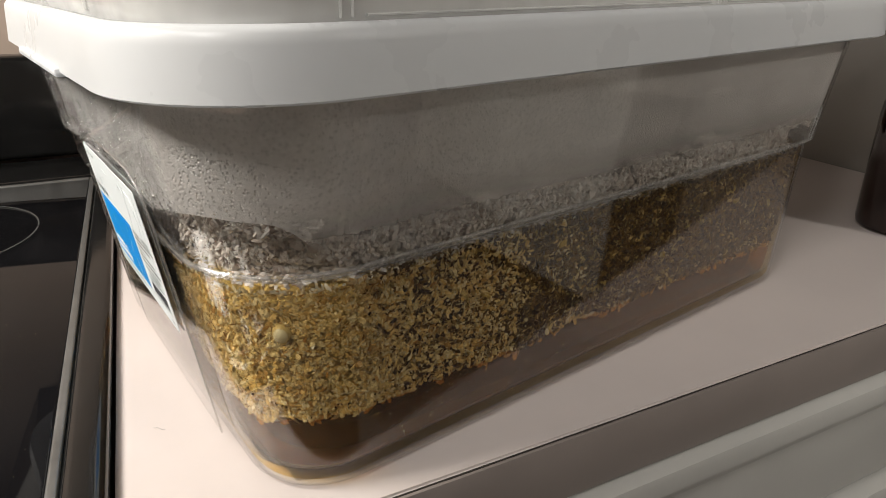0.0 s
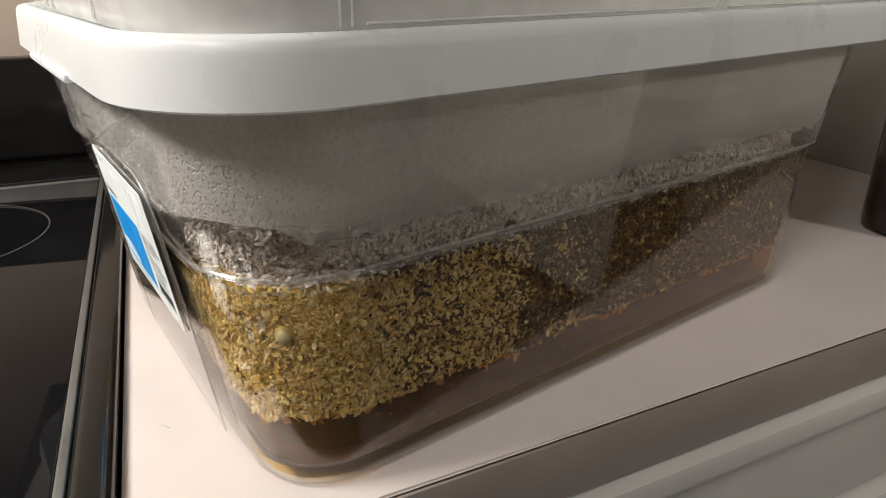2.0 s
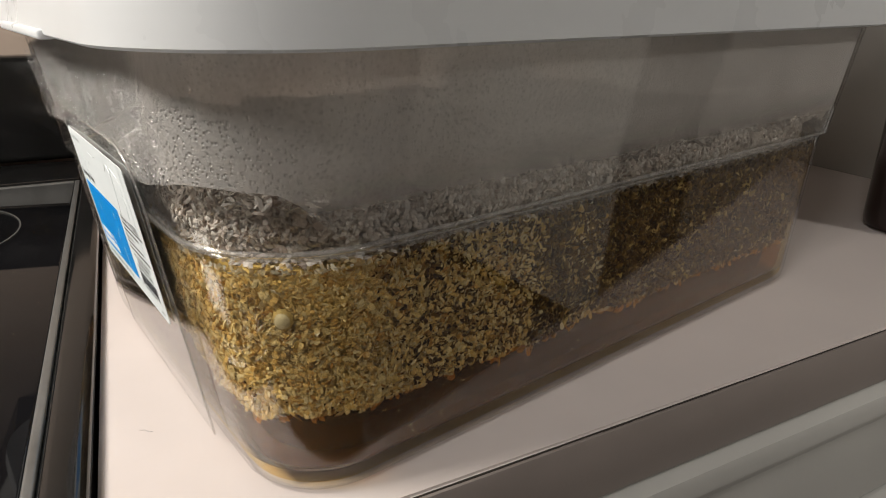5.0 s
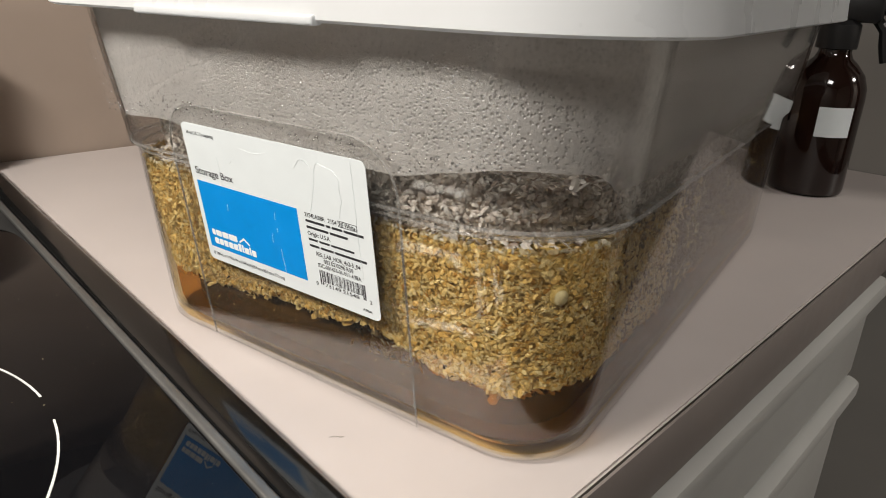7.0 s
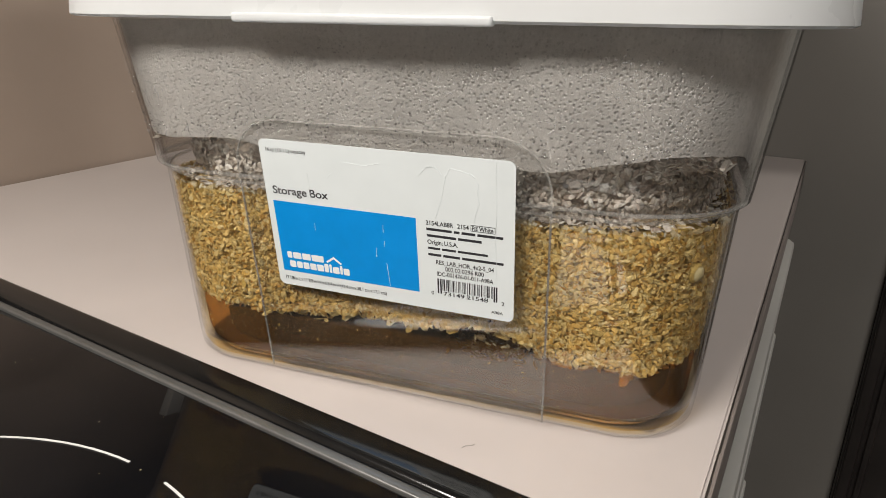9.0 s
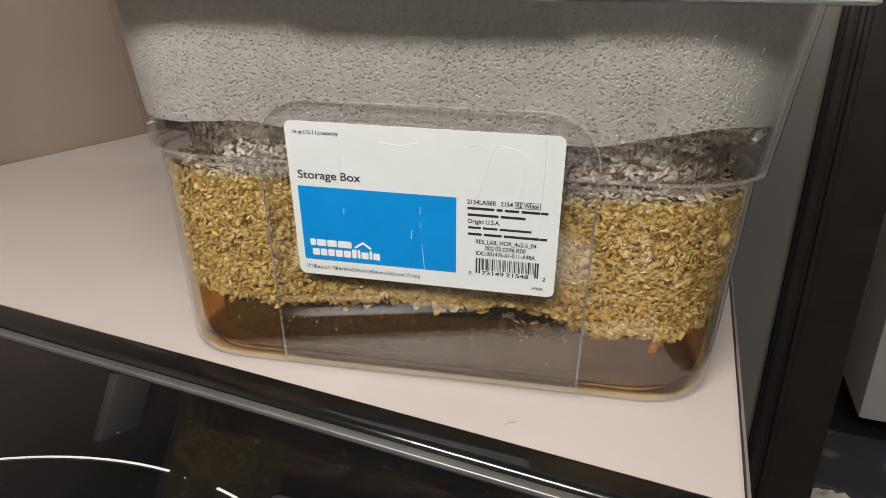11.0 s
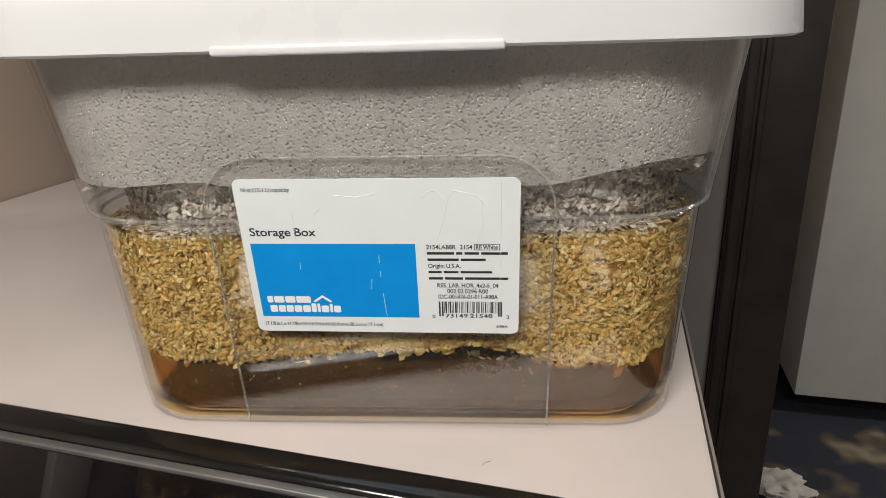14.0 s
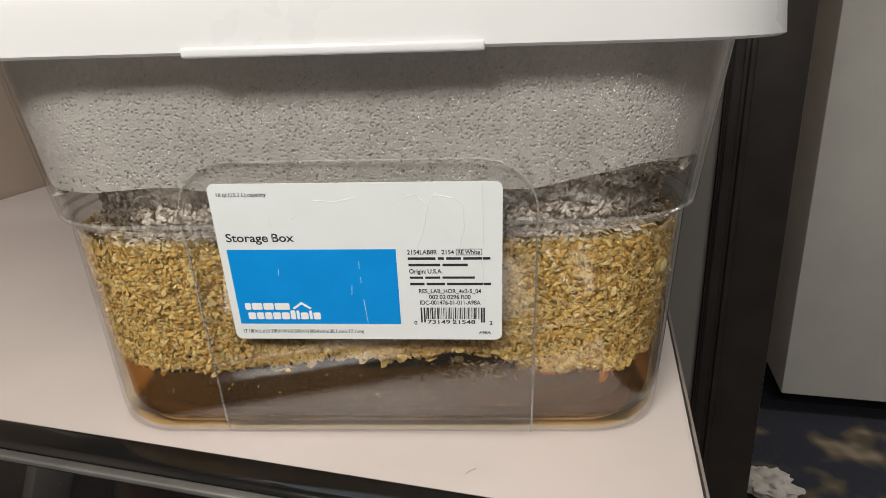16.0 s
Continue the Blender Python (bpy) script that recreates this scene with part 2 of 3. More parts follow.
def box_bm(lo, hi, bevel=0.0, segments=2):
    bm = bmesh.new()
    bmesh.ops.create_cube(bm, size=1.0)
    for v in bm.verts:
        v.co = Vector([a + (b - a) * (c + 0.5) for a, b, c in zip(lo, hi, v.co)])
    if bevel:
        bmesh.ops.bevel(bm, geom=bm.edges[:], offset=bevel, segments=segments, affect="EDGES", profile=0.5)
    return bm


def prism_bm(outline, z0, z1, bevel=0.0, segments=2):
    bm = bmesh.new()
    low = [bm.verts.new((x, y, z0)) for x, y in outline]
    high = [bm.verts.new((x, y, z1)) for x, y in outline]
    bm.faces.new(low[::-1]), bm.faces.new(high)
    n = len(outline)
    for i in range(n):
        bm.faces.new((low[i], low[(i + 1) % n], high[(i + 1) % n], high[i]))
    if bevel:
        bmesh.ops.bevel(bm, geom=bm.edges[:], offset=bevel, segments=segments, affect="EDGES")
    return bm


def rounded(hx, hy, r, n=10):
    """A rectangle with round corners, counter-clockwise."""
    pts = []
    for cx, cy, a0 in ((hx - r, hy - r, 0), (r - hx, hy - r, 90), (r - hx, r - hy, 180), (hx - r, r - hy, 270)):
        for i in range(n + 1):
            a = radians(a0 + 90 * i / n)
            pts.append((cx + r * math.cos(a), cy + r * math.sin(a)))
    return pts


def dense(pts, step):
    """The same closed outline with long sides cut up."""
    res = []
    for (x0, y0), (x1, y1) in zip(pts, pts[1:] + pts[:1]):
        k = max(1, int(math.hypot(x1 - x0, y1 - y0) / step))
        res += [(x0 + (x1 - x0) * i / k, y0 + (y1 - y0) * i / k) for i in range(k)]
    return res


def loft_bm(rings, close_low=True, close_high=True):
    """Skin over rings of equal length, each a list of 3D points."""
    bm = bmesh.new()
    rows = [[bm.verts.new(p) for p in ring] for ring in rings]
    n = len(rows[0])
    for a, b in zip(rows, rows[1:]):
        for i in range(n):
            bm.faces.new((a[i], a[(i + 1) % n], b[(i + 1) % n], b[i]))
    if close_low:
        bm.faces.new(rows[0][::-1])
    if close_high:
        bm.faces.new(rows[-1])
    return bm


def tube_bm(points, r, closed=False, sides=8):
    bm = bmesh.new()
    pts = [Vector(p) for p in points]
    rows = []
    for i, p in enumerate(pts):
        a = pts[i - 1] if (i or closed) else pts[0]
        b = pts[(i + 1) % len(pts)] if (i + 1 < len(pts) or closed) else pts[-1]
        d = (b - a).normalized()
        u = d.cross(Vector((0.31, 0.22, 0.92))).normalized()
        v = d.cross(u)
        rows.append([bm.verts.new(p + r * (math.cos(2 * math.pi * k / sides) * u + math.sin(2 * math.pi * k / sides) * v)) for k in range(sides)])
    pairs = list(zip(rows, rows[1:])) + ([(rows[-1], rows[0])] if closed else [])
    for a, b in pairs:
        for k in range(sides):
            bm.faces.new((a[k], a[(k + 1) % sides], b[(k + 1) % sides], b[k]))
    if not closed:
        bm.faces.new(rows[0][::-1]), bm.faces.new(rows[-1])
    return bm


def lathe_bm(profile, sides=40):
    return loft_bm([[(r * math.cos(2 * math.pi * k / sides), r * math.sin(2 * math.pi * k / sides), z) for k in range(sides)] for r, z in profile])


def slab(name, lo, hi, mat, label, category, kind="structure", bevel=0.0, m=None):
    ob = part(name, box_bm(lo, hi, bevel), mat, smooth=bevel > 0)
    if m:
        ob.matrix_world = m
    return tagged(ob, label=label, category=category, kind=kind)


# ---- the counter, its cabinet and the walls ----
FLOOR = -0.91
CORNER = Vector((-0.2329, -0.1176))


COUNTER_M = pose(CORNER.x, CORNER.y, 0, 0, 0, -10.46)
END, BACK = 0.706, 0.645
counter = tagged(part("countertop", prism_bm([(0.0, 0.0), (END, 0.0), (END, BACK - 0.002), (0.027, BACK - 0.002)], -0.0335, 0.0, 0.0012), M_COUNTER), kind="structure",
                 label="pale beige laminate kitchen countertop with chipped front edge", category="countertop")
counter.matrix_world = COUNTER_M
nosing = tagged(part("counter_nosing", box_bm((0.001, -0.0022, -0.0345), (END - 0.001, -0.0002, -0.0010), 0.0004), M_SHADED_NOSING), kind="structure",
                label="laminate strip along the counter front, coloured grey-brown for its shade", category="counter edge")
nosing.matrix_world = COUNTER_M
seam = bmesh.new()
rng = random.Random(4)
s = 0.004
while s < END - 0.01:
    d = rng.uniform(0.004, 0.03)
    w = 0.0022 if rng.random() < 0.04 else rng.uniform(0.0003, 0.0006)
    if w > 0.002:
        d = rng.uniform(0.0012, 0.003)
    chip = w > 0.002
    lo, hi = (s, -0.0003 - min(w, 0.0012), -0.0011), (min(s + d, END - 0.002), 0.0006 if chip else -0.0001, 0.0002 if chip else -0.0006)
    c = [seam.verts.new((x, y, z)) for z in (lo[2], hi[2]) for x, y in ((lo[0], lo[1]), (hi[0], lo[1]), (hi[0], hi[1]), (lo[0], hi[1]))]
    for f in ((0, 3, 2, 1), (4, 5, 6, 7), (0, 1, 5, 4), (1, 2, 6, 5), (2, 3, 7, 6), (3, 0, 4, 7)):
        seam.faces.new([c[i] for i in f])
    s += d
seam_ob = tagged(part("counter_edge_seam", seam, M_SEAM, smooth=False), kind="structure", label="dark chipped glue seam on the counter edge", category="counter edge")
seam_ob.matrix_world = COUNTER_M

cabinet = thing("base_cabinet", "white painted base cabinet with lipped drawers under the counter", "cabinet", COUNTER_M)
CAB = 0.495
part("body", box_bm((0.03, 0.02, FLOOR + 0.10), (CAB, 0.615, -0.0338)), M_CABINET, cabinet, smooth=False)
part("plinth", box_bm((0.03, 0.07, FLOOR), (CAB, 0.60, FLOOR + 0.10)), M_BLACK, cabinet, smooth=False)


def drawer(z_top, z_low):
    d = part("drawer", box_bm((0.02, 0.0, z_low), (CAB, 0.0195, z_top), 0.002), M_CABINET, cabinet, "white drawer front")
    bm = bmesh.new()
    prof = [(0.001, 0.0000), (-0.0035, -0.0010), (-0.0075, -0.0036), (-0.0085, -0.0070), (-0.0082, -0.0162), (-0.0060, -0.0186), (-0.0058, -0.0222), (-0.0030, -0.0258), (0.001, -0.0270)]
    a = [bm.verts.new((0.02, y, z_top + z)) for y, z in prof]
    b = [bm.verts.new((CAB, y, z_top + z)) for y, z in prof]
    for i in range(len(prof) - 1):
        bm.faces.new((a[i], a[i + 1], b[i + 1], b[i]))
    bm.faces.new(a), bm.faces.new(b[::-1]), bm.faces.new((a[0], b[0], b[-1], a[-1]))
    part("lip", bm, M_CABINET, d, "moulded finger lip")


drawer(-0.0358, -0.126)
drawer(-0.130, -0.300)
drawer(-0.304, -0.540)
drawer(-0.544, -0.790)

# walls: behind the counter, at its end with the doorway, and the rest of the kitchen
slab("wall_back", (-2.2, BACK, FLOOR), (3.2, 0.77, 1.5), M_WALL, "warm beige painted kitchen wall behind the counter", "wall", m=COUNTER_M)
END_M = COUNTER_M @ pose(END, 0, 0)
slab("wall_end", (0.001, -0.105, FLOOR), (0.10, BACK - 0.001, 1.5), M_END_WALL, "grey-taupe painted wall at the counter's end", "wall", m=END_M)
slab("wall_end_beyond", (0.001, -3.0, FLOOR), (0.10, -1.05, 1.5), M_END_WALL, "grey-taupe painted wall past the doorway", "wall", m=END_M)
slab("wall_over_door", (0.001, -1.05, 1.14), (0.10, -0.105, 1.5), M_END_WALL, "grey-taupe painted wall over the doorway", "wall", m=END_M)
casing = thing("door_casing", "black painted moulded door casing", "door casing", END_M, kind="structure")
part("casing_board", box_bm((-0.012, -0.195, FLOOR), (0.0, -0.106, 1.13), 0.003), M_CASING, casing)
part("casing_bead", box_bm((-0.020, -0.122, FLOOR), (-0.0122, -0.108, 1.13), 0.0035, 3), M_CASING, casing)
part("casing_bead", box_bm((-0.017, -0.135, FLOOR), (-0.0122, -0.127, 1.13), 0.0022, 3), M_CASING, casing)
part("jamb", box_bm((0.0005, -0.195, FLOOR), (0.10, -0.1055, 1.13)), M_CASING, casing, smooth=False)
slab("wall_kitchen_left", (-2.3, -3.2, FLOOR), (-2.2, BACK - 0.001, 1.5), M_ROOM, "plain kitchen wall", "wall", m=COUNTER_M)
slab("wall_kitchen_front", (-2.2, -3.1, FLOOR), (0.6, -3.0, 1.5), M_ROOM, "plain kitchen wall", "wall", m=COUNTER_M)
slab("ceiling", (-2.3, -3.2, 1.5), (3.3, 0.77, 1.6), M_ROOM, "plain kitchen ceiling", "ceiling", m=COUNTER_M)
slab("floor", (-2.3, -3.2, FLOOR - 0.1), (0.76, 0.77, FLOOR), M_FLOOR, "dark kitchen floor", "floor", m=COUNTER_M)
slab("floor_hall", (0.7605, -3.2, FLOOR - 0.1), (3.3, 0.77, FLOOR + 0.004), M_CARPET, "dark navy carpet past the doorway", "floor", m=COUNTER_M)
slab("wall_hall_end", (3.2, -3.2, FLOOR), (3.3, BACK - 0.001, 1.5), M_ROOM, "plain hall wall", "wall", m=COUNTER_M)
slab("wall_hall_side", (0.9, -3.2, FLOOR), (3.2, -3.1, 1.5), M_ROOM, "plain hall wall", "wall", m=COUNTER_M)
# Unseen cabinets, added so the stove glass reflects something dark.
slab("unseen_cabinet_run", (0.02, 0.36, 0.47), (END - 0.02, BACK - 0.001, 1.49), M_ASSUMED_WOOD, "assumed dark brown wall cabinets, unseen, added to darken the stove reflection", "wall cabinet", m=COUNTER_M)

# ---- the stove ----
STOVE_M = pose(CORNER.x, CORNER.y, 0, 0, 0, -12.86)


def stove():
    """Right edge on the local y axis, cooktop towards -x."""
    st = thing("electric_range", "black ceramic-glass electric range beside the counter", "stove", STOVE_M)
    part("body", box_bm((-0.757, -0.03, FLOOR), (-0.004, 0.60, -0.012), 0.003), M_STOVE, st)
    part("glass_top", box_bm((-0.735, 0.02, -0.006), (-0.0235, 0.509, 0.0055), 0.001), M_STOVE_GLASS, st, "black glass cooktop")

    def rail(name, x0, x1, y0, y1, h, mat, r):
        part(name, box_bm((x0, y0, -0.011), (x1, y1, h), r, 4), mat, st)

    rail("side_rim", -0.0185, -0.0015, -0.035, 0.60, 0.0082, M_STOVE, 0.0045)
    rail("side_rim", -0.757, -0.740, -0.035, 0.60, 0.0082, M_STOVE, 0.0045)
    rail("trim_strip", -0.0232, -0.0187, -0.01, 0.515, 0.0066, M_STEEL, 0.0012)
    rail("trim_strip", -0.7398, -0.7353, -0.01, 0.515, 0.0066, M_STEEL, 0.0012)
    rail("trim_strip", -0.735, -0.0235, 0.5095, 0.515, 0.0066, M_STEEL, 0.0012)
    rail("rear_ledge", -0.739, -0.019, 0.5155, 0.600, 0.0082, M_STOVE, 0.004)
    rail("front_rim", -0.739, -0.019, -0.035, 0.0195, 0.0082, M_STOVE, 0.0045)
    part("backguard", box_bm((-0.757, 0.601, 0.0085), (-0.0015, 0.632, 0.112), 0.006, 3), M_STOVE, st, "low black backguard")

    def ring(cx, cy, r, a0, a1, w=0.00045, mat=None):
        bm = bmesh.new()
        n = 60
        rows = []
        for i in range(n + 1):
            a = radians(a0 + (a1 - a0) * i / n)
            c, sn = math.cos(a), math.sin(a)
            rows.append([bm.verts.new((cx + q * c, cy + q * sn, z)) for q, z in ((r - w, 0.0056), (r - w, 0.0058), (r + w, 0.0058), (r + w, 0.0056))])
        for a, b in zip(rows, rows[1:]):
            for k in range(3):
                bm.faces.new((a[k], a[k + 1], b[k + 1], b[k]))
        part("burner_ring", bm, mat or M_RING, st, "white printed burner ring")

    ring(-0.184, 0.169, 0.121, 4.4, 180)
    ring(-0.184, 0.169, 0.121, 189, 355)
    ring(-0.135, 0.385, 0.080, 0, 359, 0.0005, M_STEEL)
    return st


stove_thing = stove()

# ---- the storage box ----
BOX = (0.0105, 0.0)
STEP = 0.0945


def half(z, inset=0.0):
    above = z > STEP
    flare = 0.045 * max(0.0, z - STEP)
    return 0.1835 + 0.135 * z + 0.0016 * above - inset, 0.1206 + 0.055 * z + 0.003 * above + flare - inset


def corner_r(z):
    """The corners open out from the base to the step."""
    return 0.033 + 0.014 * min(1.0, z / STEP)


def wall_ring(z, inset=0.0, step=0.012):
    hx, hy = half(z, inset)
    return [(x, y, z) for x, y in dense(rounded(hx, hy, corner_r(z) - inset, 14), step)]


def tub_rings(t):
    outer = []
    for z, inset in ((0.0, 0.0045), (0.0010, 0.0018), (0.003, 0.0004), (0.009, 0.0)):
        outer.append((z, inset))
    outer += [(z, 0.0) for z in (0.03, 0.06, 0.085, 0.0935, 0.0957, 0.11, 0.135, 0.158)]
    inner = [(z, t) for z in (0.158, 0.135, 0.11, 0.0957, 0.0935, 0.085, 0.06, 0.03, 0.010)] + [(0.006, t + 0.004), (0.0022, t + 0.010)]
    res = []
    for z, inset in outer + inner:
        hx, hy = half(z)
        res.append([(x, y, z) for x, y in rounded(hx - inset, hy - inset, corner_r(z) - inset, 14)])
    return res


def face_x(z):
    """The label face's plane, from the box's middle."""
    return -(0.1860 + 0.135 * z)


def storage_box(name, label, m, mat):
    b = thing(name, label, "storage box", m)
    part("tub", loft_bm(tub_rings(0.0013)), mat, b, "clear tapered plastic tub")
    return b


box = storage_box("storage_box", "clear plastic storage box with white lid, holding soaked grain", pose(*BOX, 0), M_TUB)


def box_ribs(b, mat):
    for z, r in ((0.0930, 0.0007), (0.0962, 0.0008)):
        part("rim_ridge", tube_bm([(x, y, z) for x, y, _ in wall_ring(z, 0.0009)], r, True), mat, b, "clear moulded ridge")
    # raised frame round the label, open at the bottom
    arc = [(0.063, 0.004)]
    arc += [(0.063, z) for z in (0.03, 0.06, 0.085, 0.100)]
    arc += [(0.043 + 0.020 * math.cos(radians(a)), 0.100 + 0.020 * math.sin(radians(a))) for a in range(10, 91, 10)]
    arc = arc + [(-u, z) for u, z in arc[::-1]]
    part("label_frame", tube_bm([(face_x(z) + 0.0008 - 0.019 * u, -u, z) for u, z in arc], 0.00042), mat, b, "clear moulded frame round the label")
    bm = bmesh.new()
    front = [bm.verts.new((face_x(z) + 0.0006 - 0.019 * u, -u, z)) for u, z in arc]
    rear = [bm.verts.new((face_x(z) + 0.0015 - 0.019 * u, -u, z)) for u, z in arc]
    bm.faces.new(front)
    for i in range(len(arc)):
        j = (i + 1) % len(arc)
        bm.faces.new((front[i], front[j], rear[j], rear[i]))
    part("label_pad", bm, M_TUB, b, "flat clear pad behind the label", smooth=False)


box_ribs(box, M_RIB)

# lid: bead, skirt, recessed top, latch tabs
LX, LY = 0.2170, 0.1493


def lid(b):
    rings = []
    for z, inset, r in ((0.1558, 0.0095, 0.0480), (0.1556, 0.0015, 0.0530), (0.1565, 0.0, 0.0540), (0.1633, 0.0006, 0.0540), (0.1708, 0.0012, 0.0540), (0.1738, 0.0017, 0.0535), (0.1753, 0.0028, 0.0530),
                        (0.1759, 0.0046, 0.0520), (0.1757, 0.0066, 0.0510), (0.1746, 0.0078, 0.0500), (0.1735, 0.0086, 0.0490), (0.1731, 0.0105, 0.0480), (0.1729, 0.05, 0.02)):
        rings.append([(x, y, z) for x, y in rounded(LX - inset, LY - inset, r, 14)])
    ob = part("lid", loft_bm(rings), M_LID, b, "white snap-on plastic lid")
    for sx in (-1, 1):
        lo, hi = sorted((sx * (LX - 0.003), sx * (LX + 0.0017)))
        part("latch_tab", box_bm((lo, -0.045, 0.1548), (hi, 0.045, 0.1579), 0.0009, 3), M_LID, ob, "white latch tab")
    return ob


lid(box)

# condensation: a film inside the upper walls with a wavy lower edge
fog_pts = dense(rounded(*half(0.13, 0.0019), 0.046, 14), 0.004)


def low_edge(x, y):
    n = noise.noise(Vector((x * 22, y * 22, 3.3))) * 0.004 + noise.noise(Vector((x * 70, y * 70, 7.1))) * 0.0012
    f = min(1.0, max(0.0, (x + 0.182) / 0.03))
    f = f * f * (3 - 2 * f)
    front = 0.1105 + min(0.005, max(0.0, -y - 0.060) * 0.14)
    return max(0.0975, front * (1 - f) + 0.090 * f + n)


levels, rings = 7, []
for k in range(levels):
    ring = []
    for x, y in fog_pts:
        z0 = low_edge(x, y)
        z = z0 + (0.1550 - z0) * k / (levels - 1)
        d = 0.135 * (z - 0.13)
        ring.append((x * (1 + d / 0.19), y * (1 + 0.74 * d / 0.13), z))
    rings.append(ring)
part("condensation", loft_bm(rings, False, False), M_FILM, box, "milky film of condensation")


def scatter_mesh(name, verts, faces, mat, parent, label=""):
    data = bpy.data.meshes.new(name)
    data.from_pydata(verts, [], faces)
    data.update()
    return link_mesh(name, data, mat, parent, label, smooth=False, kind="stuff")


def droplets(name, count, seed, mat, big):
    """Round drops on the label wall: fine ones all over the film, large ones in loose rows low down."""
    rs = np.random.RandomState(seed)
    verts, faces = [], []
    made = 0
    while made < count:
        y = rs.uniform(-0.12, 0.12)
        z0 = low_edge(-0.19, y)
        if big:
            z = z0 + 0.0015 + abs(rs.normal(0, 0.0045)) + 0.004 * (abs(y) < 0.06)
            r = rs.uniform(0.00028, 0.00052)
        else:
            z = z0 + 0.0005 + (0.149 - z0) * rs.rand()
            r = 0.00010 + 0.00020 * rs.rand() ** 3
            if y > 0.03 and rs.rand() < 0.45:
                continue
        if rs.rand() < (z - 0.139) * 80 or abs(y) > half(z)[1] - 0.026:
            continue
        x = -half(z)[0] - 0.0002
        base = len(verts)
        for k in range(6):
            a = k * math.pi / 3
            verts.append((x, y + r * math.cos(a), z + r * 1.15 * math.sin(a)))
        for k in range(6):
            a = k * math.pi / 3
            verts.append((x - r * 0.6, y + 0.65 * r * math.cos(a), z + 0.65 * r * 1.15 * math.sin(a)))
        verts.append((x - r * 0.8, y, z))
        for k in range(6):
            j = (k + 1) % 6
            faces.append((base + k, base + j, base + 6 + j, base + 6 + k))
            faces.append((base + 6 + k, base + 6 + j, base + 12))
        made += 1
    ob = scatter_mesh(name, verts, faces, mat, box, "water drops, glints and dark refraction put into their colour")
    ob.data.shade_smooth()


droplets("condensation_water", 7000, 5, M_GLINT_DROP, False)
droplets("condensation_water", 170, 6, M_DARK_DROP, True)

# ---- the label ----
LABEL_M = Matrix(((0, -0.1338, -0.9910, face_x(0.081) - 0.0002), (-1, 0, 0, 0), (0, 0.9910, -0.1338, 0.081), (0, 0, 0, 1))) @ pose(0, 0, 0, 0, -1.1, 0)


def at_label(u, v, w=0.0):
    """Millimetres from the label's top left corner."""
    return Vector(((u - 50.8) / 1000, (31.75 - v) / 1000, w))


def flat_bm(pts, w0, w1):
    bm = bmesh.new()
    a = [bm.verts.new(at_label(u, v, w0)) for u, v in pts]
    b = [bm.verts.new(at_label(u, v, w1)) for u, v in pts]
    bm.faces.new(b), bm.faces.new(a[::-1])
    for i in range(len(pts)):
        j = (i + 1) % len(pts)
        bm.faces.new((a[i], a[j], b[j], b[i]))
    return bm


def rect(u0, v0, u1, v1, r=0.0):
    if not r:
        return [(u0, v0), (u1, v0), (u1, v1), (u0, v1)]
    return [(x + (u0 + u1) / 2, y + (v0 + v1) / 2) for x, y in rounded((u1 - u0) / 2, (v1 - v0) / 2, r, 5)]


paper = part("label", flat_bm(rect(0, 0, 101.6, 63.5, 2.6), 0.0, 0.00025), M_LABEL, box, "white paper label with a blue panel and creases", smooth=False)
paper.matrix_basis = LABEL_M
part("blue_panel", flat_bm(rect(2.8, 25.2, 64.0, 56.6), 0.00025, 0.00031), M_BLUE, paper, "bright blue printed panel", smooth=False)


def bars(name, boxes, mat, w0=0.00025, w1=0.0003, r=0.0):
    bm = bmesh.new()
    for q in boxes:
        pts = rect(*q, r) if len(q) == 4 else [(q[i], q[i + 1]) for i in range(0, len(q), 2)]
        top = [bm.verts.new(at_label(u, v, w1)) for u, v in pts]
        low = [bm.verts.new(at_label(u, v, w0)) for u, v in pts]
        bm.faces.new(top)
        for i in range(len(pts)):
            j = (i + 1) % len(pts)
            bm.faces.new((low[i], low[j], top[j], top[i]))
    return part(name, bm, mat, paper, smooth=False)


def words(text, u, v, width, height, weight=0.014):
    """Printed words whose left end is at u, middle at v, so wide and with capitals so high."""
    c = bpy.data.curves.new("words", "FONT")
    c.body, c.size, c.offset, c.space_word = text, 1.0, weight, 0.75
    ob = new("words", c)
    bpy.context.view_layer.update()
    data = bpy.data.meshes.new_from_object(ob.evaluated_get(bpy.context.evaluated_depsgraph_get()))
    bpy.data.objects.remove(ob)
    xs = [p.co.x for p in data.vertices]
    x0, x1 = min(xs), max(xs)
    sy = height / 0.70
    for p in data.vertices:
        p.co = at_label(u + (p.co.x - x0) / (x1 - x0) * width, v + height / 2 - p.co.y * sy, 0.00033)
    data.name = "printed_text"
    link_mesh("printed_text", data, M_INK, paper, smooth=False)


words("16 qt (15.1 L) capacity", 3.0, 3.9, 17.6, 1.45, 0.016)
words("Storage Box", 3.4, 20.4, 24.6, 3.2, 0.014)
words("2154LAB8R", 68.0, 26.4, 10.7, 1.75, 0.018)
words("2154", 80.2, 26.4, 4.4, 1.75, 0.018)
words("RE White", 85.9, 26.4, 7.9, 1.75, 0.018)
words("Origin: U.S.A.", 68.3, 34.1, 12.0, 1.75, 0.018)
words("RES_LAB_HOR_4x2-5_04", 71.4, 42.3, 22.6, 1.75, 0.018)
words("002 02 0296 R00", 75.0, 44.8, 15.2, 1.75, 0.018)
words("IDC-001476-01-011-A98A", 71.6, 47.2, 22.2, 1.75, 0.018)
words("73149 21548", 74.0, 55.6, 17.8, 1.7)
words("0", 69.0, 56.0, 1.1, 1.6)
words("2", 97.0, 56.0, 1.1, 1.6)
